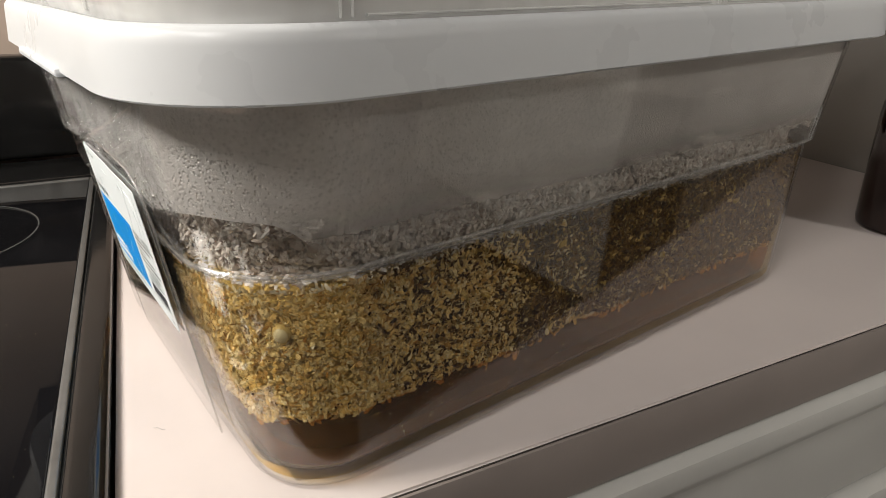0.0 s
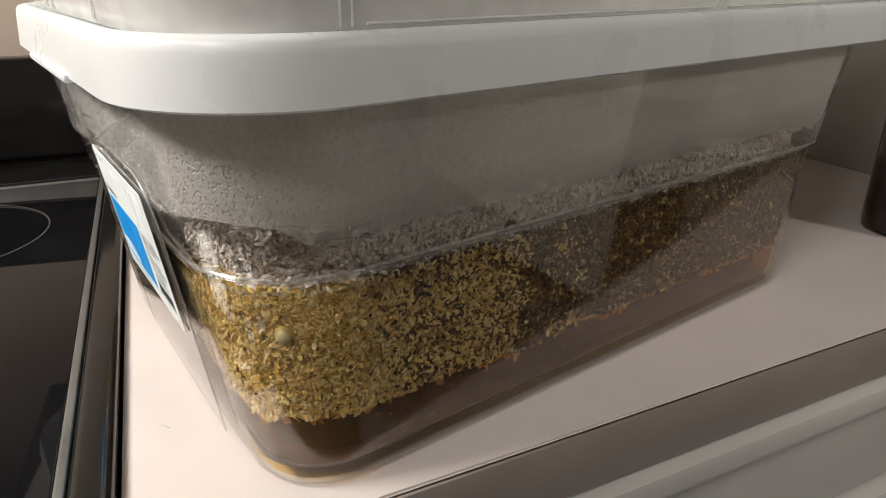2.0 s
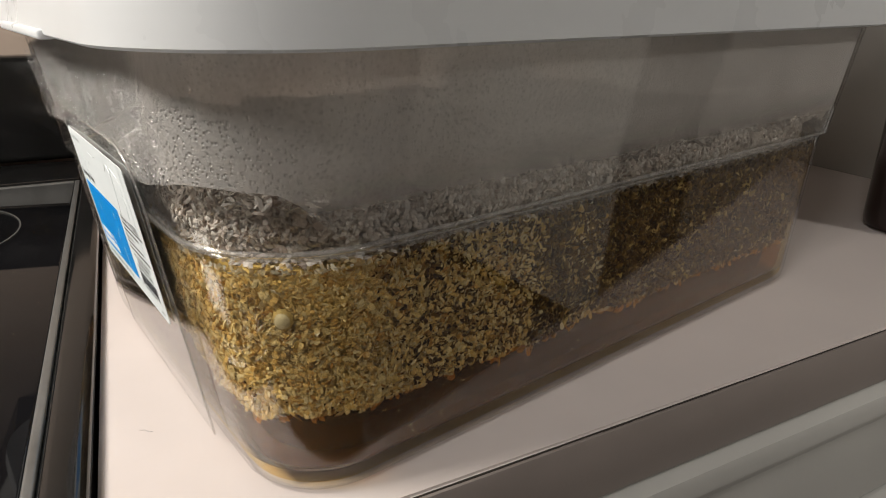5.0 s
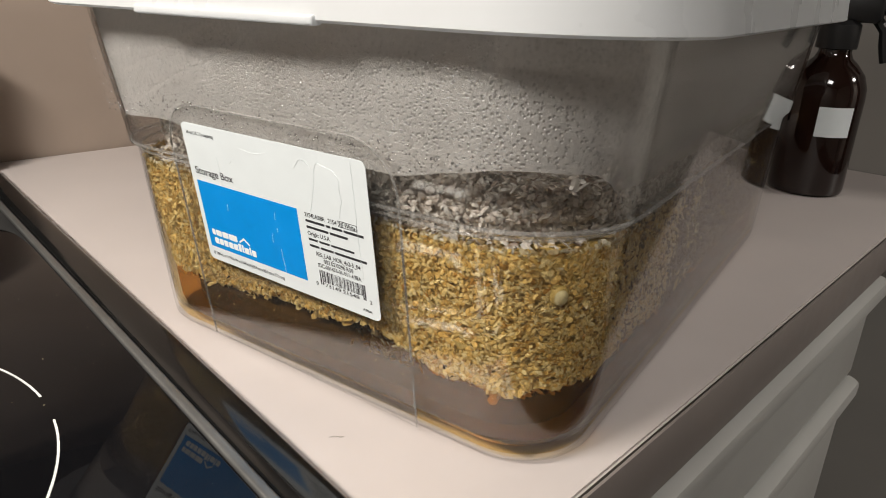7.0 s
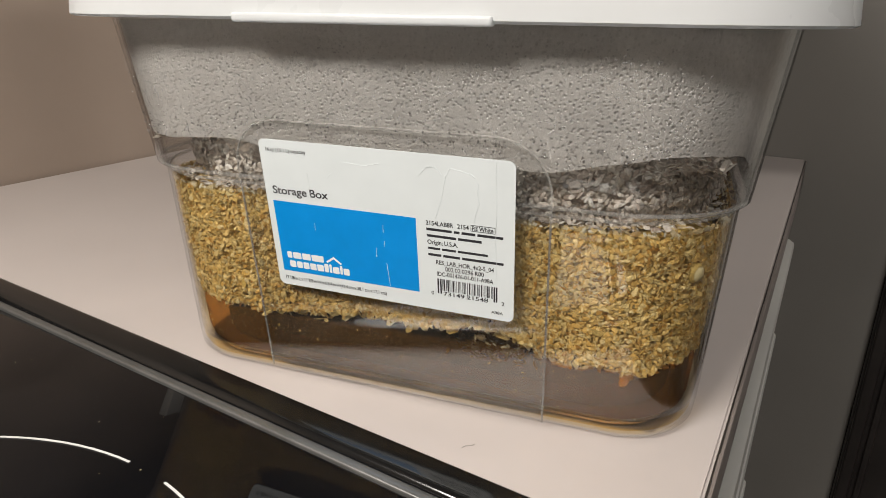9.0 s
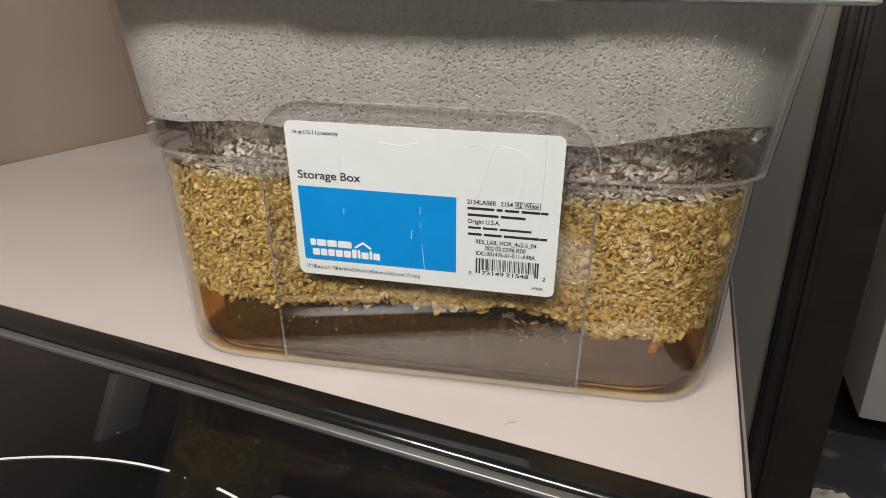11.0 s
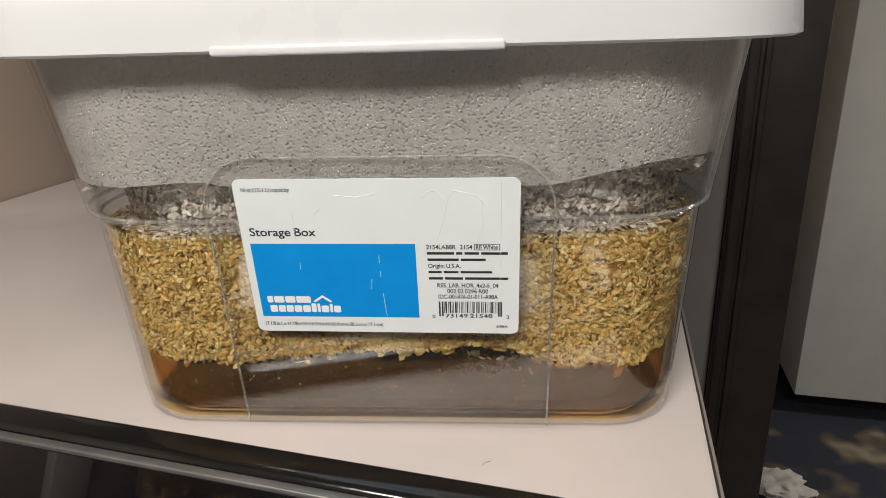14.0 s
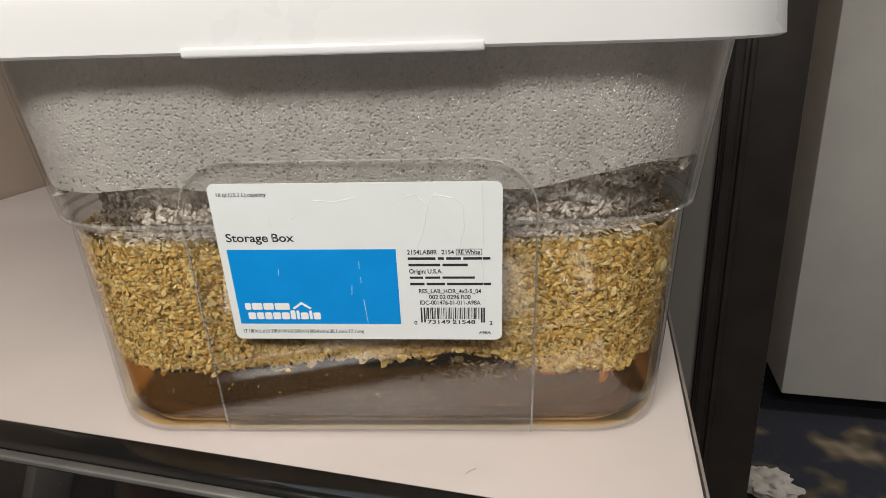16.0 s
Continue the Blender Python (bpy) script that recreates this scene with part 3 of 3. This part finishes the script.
words("A98A", 93.0, 60.3, 4.6, 1.2)
words("17 1/8 in L x 11 7/8 in W x 6 3/4 in H (43.4 cm x 30.1 cm x 17.1 cm)", 3.2, 59.9, 46.5, 1.6, 0.018)
# unread or withheld lines as bars, word by word
bars("print_bar", [(68.1, 28.5, 78.0, 29.5), (78.8, 28.5, 81.0, 29.5), (81.8, 28.5, 87.0, 29.5), (87.8, 28.5, 97.4, 29.5),
                   (68.2, 31.1, 79.6, 32.1), (80.4, 31.1, 89.4, 32.1), (68.4, 36.3, 73.2, 37.2), (74.0, 36.3, 79.4, 37.2), (80.2, 36.3, 91.8, 37.2),
                   (68.4, 38.9, 73.6, 39.9), (74.4, 38.9, 81.0, 39.9), (81.8, 38.9, 97.6, 39.9)], M_INK)
bars("print_frame", [(85.3, 25.2, 94.5, 25.4), (85.3, 27.5, 94.5, 27.7), (85.3, 25.4, 85.5, 27.5), (94.3, 25.4, 94.5, 27.5)], M_INK)
rb = random.Random(11)
code, u = [], 71.6
while u < 95.2:
    w = rb.choice((0.22, 0.22, 0.44, 0.62))
    long_bar = u < 73.3 or u > 93.6 or 83.0 < u < 84.2
    code.append((u, 49.4, u + w, 55.9 if long_bar else 54.4))
    u += w + rb.choice((0.25, 0.25, 0.5))
for stripe in code:
    bars("barcode_bar", [stripe], M_INK)
# the maker's mark as plain shapes
mark, u = [], 5.6
for w in (2.2, 3.9, 3.9, 5.6):
    mark.append((u, 47.5, u + w, 50.4))
    u += w + 0.45
u = 6.2
for w, tall in ((2.9, 0), (2.7, 0), (2.7, 0), (2.9, 0), (3.0, 0), (1.9, 0.9), (1.1, 0.9), (2.9, 0), (1.1, 0.9), (2.7, 0)):
    mark.append((u, 51.6 - tall, u + w, 54.6))
    u += w + 0.42
for shape in mark:
    bars("maker_mark", [shape], M_WHITE_INK, 0.00031, 0.00036, 0.5)
bars("maker_chevron", [(23.6, 49.6, 27.2, 47.0, 30.8, 49.6, 30.2, 50.2, 27.2, 48.1, 24.2, 50.2)], M_WHITE_INK, 0.00031, 0.00036)
# creases where the paper has lifted
for pts in ([(71.5, 25.0), (72.8, 21.5), (74.6, 16.0), (75.4, 12.0), (76.2, 8.0), (77.6, 5.2), (79.0, 3.9)], [(78.2, 4.6), (81.5, 5.2), (86.0, 6.2), (88.5, 9.0), (88.0, 13.0), (88.6, 17.0), (87.2, 21.0), (86.6, 24.0)],
            [(75.2, 7.6), (72.0, 4.6), (69.0, 5.0), (66.0, 8.6)], [(94.8, 0.5), (95.0, 18.0), (94.6, 30.0), (95.1, 47.0)], [(36.0, 6.2), (44.0, 7.0), (51.0, 5.4)], [(28.0, 13.5), (30.5, 11.2)],
            [(20.0, 12.0), (20.4, 19.0), (20.1, 24.6)], [(50.8, 46.0), (51.2, 51.0), (51.6, 56.2)], [(50.4, 30.0), (50.3, 33.0)], [(50.5, 36.5), (50.5, 39.0)], [(20.6, 33.0), (20.4, 36.0)], [(47.0, 39.9), (46.6, 44.0)]):
    part("crease", tube_bm([at_label(a, b, 0.00028) for a, b in pts], 0.00010, sides=5), M_LABEL, paper)

# ---- what the box holds ----
liquid_rings = [[(x, y, z) for x, y in rounded(*half(z, 0.00145 + extra), corner_r(z) - 0.00145 - extra, 14)] for z, extra in ((0.0032, 0.0016), (0.006, 0.0004), (0.010, 0.0), (0.03, 0.0), (0.06, 0.0), (0.0875, 0.0))]
liquid = part("brown_liquid", loft_bm(liquid_rings), M_LIQUID)
liquid.matrix_world = pose(*BOX, 0)
tagged(liquid, label="murky amber-brown liquid standing in the clear box", category="liquid", kind="stuff")


# nested bodies of the low liquid: the deeper the look into it, the darker it gets
for inset, top, mat in ((0.0040, 0.0290, M_TURBID), (0.0120, 0.0345, M_MURK), (0.0250, 0.0360, M_MURK)):
    rings = []
    for z, extra in ((0.0040, 0.004), (0.0075, 0.0008), (0.012, 0.0), (0.024, 0.0), (top, 0.0)):
        hx, hy = half(z, inset + extra)
        rings.append([(x, y, z) for x, y in rounded(hx, hy, corner_r(z) - 0.4 * inset)])
    murk = part("murky_layer", loft_bm(rings), mat)
    murk.matrix_world = pose(*BOX, 0)
    tagged(murk, label="dark brown murky liquid low in the clear box", category="liquid", kind="stuff")
sed = part("sediment", loft_bm([[(x, y, 0.0024) for x, y in rounded(0.1760, 0.1108, 0.026)], [(x, y, 0.0030) for x, y in rounded(0.1755, 0.1103, 0.026)]]), M_SEDIMENT)
sed.matrix_world = pose(*BOX, 0)
tagged(sed, label="fine tan sediment settled on the box's floor", category="sediment", kind="stuff")

grain = thing("soaked_grain", "floating mass of soaked golden grain husks with drier grey top", "grain", pose(*BOX, 0))


def bottom_z(x, y):
    """The ragged underside of the floating mass."""
    n = noise.noise(Vector((x * 30, y * 30, 1.7))) * 0.006 + noise.noise(Vector((x * 110, y * 110, 5.0))) * 0.003
    arch = math.exp(-(y / 0.055) ** 4) * min(1.0, max(0.0, (-0.13 - x) / 0.03))
    return 0.0300 + n + 0.0085 * arch


def top_z(x, y):
    n = noise.noise(Vector((x * 26, y * 26, 9.7))) * 0.009 + noise.noise(Vector((x * 90, y * 90, 2.0))) * 0.0055
    peak = 0.010 * math.exp(-(((x - 0.036) ** 2 + (y + 0.10) ** 2) / 0.0001))
    return 0.1045 + n + peak + 0.004 * min(1.0, max(0.0, (-0.10 - x) / 0.05))


def mass(inset, z_low, z_high, name, mat, label, r=0.040):
    outline_pts = dense(rounded(*half(0.06, inset), r), 0.006)
    rings = []
    for k in range(7):
        f = k / 6
        ring = []
        for x, y in outline_pts:
            z = z_low(x, y) + (z_high(x, y) - z_low(x, y)) * f
            hx, hy = half(z, inset)
            ax, ay = half(0.06, inset)
            w = 1 + 0.010 * noise.noise(Vector((x * 60, y * 60, z * 80)))
            pull = 0.965 if k in (0, 6) else 1.0
            ring.append((x * hx / ax * w * pull, y * hy / ay * w * pull, z))
        rings.append(ring)
    for f in (0.86, 0.6, 0.3):
        rings.append([(x * f, y * f, z_high(x * f, y * f)) for x, y, _ in rings[6]])
    for f in (0.86, 0.6, 0.3):
        rings.insert(0, [(x * f, y * f, z_low(x * f, y * f)) for x, y, _ in rings[6 - 6 + [0.86, 0.6, 0.3].index(f)]])
    return part(name, loft_bm(rings), mat, grain, label)


mass(0.0056, bottom_z, lambda x, y: 0.0845, "soaked_core", M_WET_CORE, "soaked golden grain")
mass(0.0118, lambda x, y: 0.0845, top_z, "dry_core", M_DRY_CORE, "grey drier grain on top", 0.052)


def chips(name, spots, mat, seed, size, label, parent=grain, flat=0.35):
    """Small lens-shaped husks at (place, outward normal)."""
    rs = np.random.RandomState(seed)
    p = np.array([q[0] for q in spots])
    nrm = np.array([q[1] for q in spots])
    n = len(p)
    axis = nrm + rs.normal(0, 0.42, (n, 3))
    axis /= np.linalg.norm(axis, axis=1)[:, None]
    u = np.cross(axis, rs.normal(0, 1, (n, 3)))
    u /= np.linalg.norm(u, axis=1)[:, None]
    v = np.cross(axis, u)
    long_ = size * (0.55 + 0.9 * rs.rand(n) ** 2)[:, None]
    wide = long_ * (0.28 + 0.4 * rs.rand(n))[:, None]
    thick = wide * flat
    rim = [u * long_ * math.cos(a) + v * wide * math.sin(a) for a in (0, 1.0, 2.2, math.pi, 4.1, 5.3)]
    bend = axis * thick * 0.8
    verts = np.stack([p + rim[0] - bend, p + rim[1], p + rim[2], p + rim[3] - bend, p + rim[4], p + rim[5], p + axis * thick, p - axis * thick], axis=1).reshape(-1, 3)
    base = (np.arange(n) * 8)[:, None, None]
    pattern = np.array([(k, (k + 1) % 6, 6) for k in range(6)] + [((k + 1) % 6, k, 7) for k in range(6)])[None]
    faces = (base + pattern).reshape(-1, 3)
    return scatter_mesh(name, verts.tolist(), faces.tolist(), mat, parent, label)


def wall_spots(count, seed, inset, jitter, zfun0, zfun1, keep, r=0.040):
    rs = np.random.RandomState(seed)
    ring = dense(rounded(*half(0.06, inset), r), 0.003)
    res = []
    while len(res) < count:
        i = rs.randint(len(ring))
        (x0, y0), (x1, y1) = ring[i], ring[(i + 1) % len(ring)]
        f = rs.rand()
        x, y = x0 + (x1 - x0) * f, y0 + (y1 - y0) * f
        if not keep(x, y):
            continue
        d = Vector((y1 - y0, x0 - x1, 0)).normalized()
        zl, zh = zfun0(x, y), zfun1(x, y)
        z = zl + (zh - zl) * rs.rand()
        hx, hy = half(z, inset)
        ax, ay = half(0.06, inset)
        t = abs(rs.normal(0, jitter)) + jitter * (0.6 + 1.2 * noise.noise(Vector((x * 90, y * 90, z * 90))))
        res.append(((x * hx / ax - d.x * t, y * hy / ay - d.y * t, z), (d.x, d.y, -0.1)))
    return res


seen_side = lambda x, y: x < -0.12 or y < -0.06 or (y > 0.08 and x < 0.05)
blend_rng = random.Random(12)


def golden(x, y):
    """Golden husks at the label end give way to browner ones, darkened for the shaded side."""
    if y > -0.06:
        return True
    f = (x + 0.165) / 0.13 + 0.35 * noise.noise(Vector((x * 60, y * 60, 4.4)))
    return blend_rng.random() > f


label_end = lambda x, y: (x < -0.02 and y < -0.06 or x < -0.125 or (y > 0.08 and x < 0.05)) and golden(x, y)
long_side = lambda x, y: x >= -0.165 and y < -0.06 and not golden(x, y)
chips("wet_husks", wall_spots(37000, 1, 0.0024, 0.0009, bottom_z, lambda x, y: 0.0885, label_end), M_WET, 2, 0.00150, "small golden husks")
chips("shaded_brown_husks", wall_spots(24000, 31, 0.0024, 0.0014, bottom_z, lambda x, y: 0.0885, long_side), M_SHADED_HUSKS, 32, 0.0016, "small brown husks, darkened for the shade on the long side")
chips("wet_husks", wall_spots(2200, 7, 0.0040, 0.0014, lambda x, y: bottom_z(x, y) - 0.003, lambda x, y: bottom_z(x, y) + 0.006, seen_side), M_WET, 8, 0.0026, "ragged husks hanging below")
chips("pale_flakes", wall_spots(420, 15, 0.0085, 0.0012, lambda x, y: 0.088, lambda x, y: top_z(x, y), seen_side, 0.054), M_DRY, 16, 0.0029, "larger pale flakes", flat=0.3)
chips("pale_kernels", wall_spots(520, 3, 0.0032, 0.0009, bottom_z, lambda x, y: 0.088, seen_side), M_PALE, 4, 0.0030, "pale split kernels", flat=0.6)
chips("dry_husks", wall_spots(22000, 5, 0.0080, 0.0018, lambda x, y: 0.086, top_z, seen_side, 0.054), M_DRY, 6, 0.0017, "grey dry husks")
rt = np.random.RandomState(9)
tops = []
while len(tops) < 24000:
    x, y = rt.uniform(-0.182, 0.18), rt.uniform(-0.118, 0.118)
    if x < -0.10 or y < -0.06:
        tops.append(((x, y, top_z(x, y) - 0.001 + rt.rand() ** 2 * 0.0045), (rt.normal(0, 0.5), rt.normal(0, 0.5), 1)))
chips("dry_husks", tops, M_DRY, 10, 0.0024, "grey dry husks on top")
rim_top = []
while len(rim_top) < 6500:
    x, y = rt.uniform(-0.19, 0.19), rt.uniform(-0.122, 0.122)
    hx, hy = half(0.088, 0.0045)
    corner = math.hypot(max(0, abs(x) - hx + 0.044), max(0, abs(y) - hy + 0.044)) < 0.0425
    if corner and (abs(x) > hx - 0.03 or abs(y) > hy - 0.03):
        rim_top.append(((x, y, 0.0868 + rt.rand() * 0.002), (0, 0, 1)))
chips("floating_husks", rim_top, M_DRY, 12, 0.0020, "husks floating at the liquid's edge")
bean = bmesh.new()
bmesh.ops.create_icosphere(bean, subdivisions=3, radius=0.0035)
for v in bean.verts:
    v.co = Vector((-0.1746, -0.1116, 0.0716)) + Vector((v.co.x, v.co.y * 1.05, v.co.z * 1.2)) * (1 + 0.05 * noise.noise(v.co * 500))
part("pale_bean", bean, M_PALE, grain, "round pale yellow bean")

# a hull chip, a pale clump under the mass, and specks in the liquid
hull = part("hull_chip", loft_bm([[(r * 0.0030 * math.cos(a), 0.0048 * r * math.sin(a) * (1.25 if math.sin(a) > 0 else 0.8), z + 0.0006 * math.cos(a) ** 2) for a in [math.pi * k / 8 for k in range(16)]]
                                  for r, z in ((0.55, -0.0005), (1.0, -0.0001), (0.96, 0.0002), (0.5, 0.0007))]), M_PALE, grain, "pale curved hull chip")
hull.matrix_basis = pose(-0.1795, -0.0885, 0.0405, 80, 25, -90)
rk = np.random.RandomState(21)
clump = [((-0.1735 + rk.normal(0, 0.002), -0.038 + rk.normal(0, 0.0075), 0.0275 + rk.normal(0, 0.0028)), (-1, 0, 0)) for _ in range(260)]
chips("pale_clump", clump, M_DRY, 22, 0.0021, "pale clump hanging below")
specks = []
for _ in range(90):
    y, z = rk.uniform(-0.10, 0.10), rk.uniform(0.006, 0.034)
    specks.append(((-half(z)[0] + 0.0026, y, z), (-1, 0, 0)))
for _ in range(120):
    x, z = rk.uniform(-0.16, 0.05), rk.uniform(0.006, 0.03)
    specks.append(((x, -half(z)[1] + 0.0026, z), (0, -1, 0)))
chips("floating_specks", specks, M_PALE, 23, 0.00045, "tiny specks in the liquid")

# ---- the things behind ----
scuff_rng = random.Random(17)
for _ in range(9):
    x, y, a = -0.098 + scuff_rng.uniform(-0.006, 0.006), 0.236 + scuff_rng.uniform(-0.012, 0.012), radians(scuff_rng.uniform(55, 100))
    d = scuff_rng.uniform(0.003, 0.009)
    part("scuff", tube_bm([(x, y, 0.0055), (x + d * math.cos(a), y + d * math.sin(a), 0.0055)], 0.00009, sides=5), M_STEEL, stove_thing, "fine pale scuff")
dust = [((rk.uniform(-0.16, -0.03), rk.uniform(0.03, 0.30), 0.0057), (0, 0, 1)) for _ in range(70)]
chips("dust_specks", dust, M_PALE, 33, 0.00028, "specks of dust", stove_thing)
lint = tagged(part("lint", tube_bm([(-0.1985, -0.0365, 0.0003), (-0.1968, -0.0378, 0.0006), (-0.1958, -0.0400, 0.0004), (-0.1945, -0.0405, 0.0003)], 0.00007, sides=5), M_STEEL),
              label="short grey hair lying on the countertop", category="lint")
def stacked_box():
    """Empty milky box on the lid, with panel lines and ribs moulded into its walls."""
    b = thing("storage_box", "empty milky plastic storage box stacked on the white lid", "storage box", pose(BOX[0], 0, 0.1735))
    hx, hy = 0.2065, 0.1395

    def ring(z, inset):
        g = 0.05 * z - inset
        return [(x, y, z) for x, y in rounded(hx + g, hy + g, 0.040 - inset, 12)]

    rings = [ring(z, i) for z, i in ((0.0, 0.0025), (0.0012, 0.0005), (0.004, 0.0), (0.06, 0.0), (0.13, 0.0), (0.13, 0.0018), (0.06, 0.0018), (0.004, 0.0018), (0.0022, 0.004))]
    part("tub", loft_bm(rings), M_UPPER, b, "milky tapered tub")
    for x in (-0.1600, -0.1562, 0.02, 0.024):
        part("wall_rib", tube_bm([(x, -(hy + 0.05 * z + 0.0002), z) for z in (0.003, 0.06, 0.12)], 0.0006), M_UPPER, b)
    for y in (-0.0565, -0.0545, 0.034, 0.050):
        part("wall_rib", tube_bm([(-(hx + 0.05 * z + 0.0002), y, z) for z in (0.003, 0.06, 0.12)], 0.0008), M_UPPER, b)
    for x0, x1 in ((-0.152, 0.016), (0.028, 0.17)):
        part("panel_line", tube_bm([(x0, -(hy + 0.0005), 0.0036), (x1, -(hy + 0.0005), 0.0036)], 0.0005), M_UPPER, b)
    return b


stacked_box()


def spray_bottle():
    b = thing("spray_bottle", "amber glass spray bottle with white labels and black trigger head", "spray bottle", pose(0.352, -0.131, 0, 0, 0, 20))
    part("body", lathe_bm([(0.0, 0.001), (0.027, 0.0), (0.0315, 0.002), (0.0325, 0.006), (0.0325, 0.088), (0.0318, 0.097), (0.028, 0.108), (0.021, 0.117), (0.0155, 0.122), (0.0135, 0.127), (0.0135, 0.137), (0.0, 0.137)]), M_AMBER, b, "dark amber glass")
    for a0, a1 in ((162, 214),):
        bm = bmesh.new()
        rows = []
        for i in range(13):
            a = radians(a0 + (a1 - a0) * i / 12)
            rows.append([bm.verts.new((r * math.cos(a), r * math.sin(a), z)) for r, z in ((0.0326, 0.056), (0.0330, 0.056), (0.0330, 0.082), (0.0326, 0.082))])
        for p, q in zip(rows, rows[1:]):
            for k in range(4):
                bm.faces.new((p[k], p[(k + 1) % 4], q[(k + 1) % 4], q[k]))
        bm.faces.new(rows[0]), bm.faces.new(rows[-1][::-1])
        part("paper_label", bm, M_LABEL, b, "plain white paper label")
    part("collar", lathe_bm([(0.0, 0.130), (0.0165, 0.130), (0.0168, 0.132), (0.0165, 0.150), (0.012, 0.154), (0.0, 0.154)], 28), M_BLACK, b, "ribbed black collar")
    head = part("spray_head", box_bm((-0.018, -0.011, 0.152), (0.030, 0.011, 0.176), 0.005, 3), M_BLACK, b, "black trigger head")
    head.rotation_euler = (0, 0, radians(-100))
    part("nozzle", box_bm((0.030, -0.0075, 0.158), (0.044, 0.0075, 0.174), 0.003, 2), M_BLACK, head)
    part("trigger", tube_bm([(0.026, 0, 0.156), (0.034, 0, 0.146), (0.036, 0, 0.134), (0.040, 0, 0.120)], 0.0045), M_BLACK, head, "curved black trigger")
    return b


spray_bottle()

plate_m = COUNTER_M @ pose(0.440, BACK - 0.0003, 0.222)
outlet = thing("outlet_plate", "white plastic outlet plate on the beige wall", "outlet", plate_m, kind="structure")
part("cover", box_bm((-0.036, -0.016, -0.058), (0.036, 0.0, 0.058), 0.003, 2), M_PLATE, outlet)
case = thing("black_case", "small black plastic case standing on the counter by the wall", "case", COUNTER_M @ pose(0.492, 0.60, 0))
part("shell", box_bm((-0.045, -0.04, 0.0), (0.045, 0.04, 0.10), 0.006, 3), M_BLACK, case)
part("lid_line", box_bm((-0.0455, -0.0405, 0.070), (0.0455, 0.0405, 0.072), 0.0003), M_STOVE, case)

white_panel = thing("white_appliance", "white enamelled appliance standing past the doorway", "appliance", COUNTER_M @ pose(1.59, -0.484, 0))
part("cabinet_shell", box_bm((0.0, -1.00, FLOOR + 0.06), (0.6, 0.0, 0.9), 0.006, 2), M_PANEL, white_panel)
part("toe_base", box_bm((0.06, -0.98, FLOOR + 0.004), (0.58, -0.03, FLOOR + 0.06)), M_BLACK, white_panel, smooth=False)


def crumpled_cloth():
    """A pale rag dropped on the carpet, all folds."""
    bm = bmesh.new()
    bmesh.ops.create_icosphere(bm, subdivisions=4, radius=0.05)
    for v in bm.verts:
        n = noise.noise(v.co * 38) * 0.5 + abs(noise.noise(v.co * 80)) * 0.4
        v.co = Vector((v.co.x * (1 + n), v.co.y * (1 + n), max(-0.018, v.co.z * 0.45 * (1 + n))))
    ob = tagged(part("cleaning_cloth", bm, M_RAG), label="crumpled pale cloth lying on the dark carpet", category="cloth")
    ob.matrix_world = pose(0.905, -0.72, FLOOR + 0.0222)


crumpled_cloth()
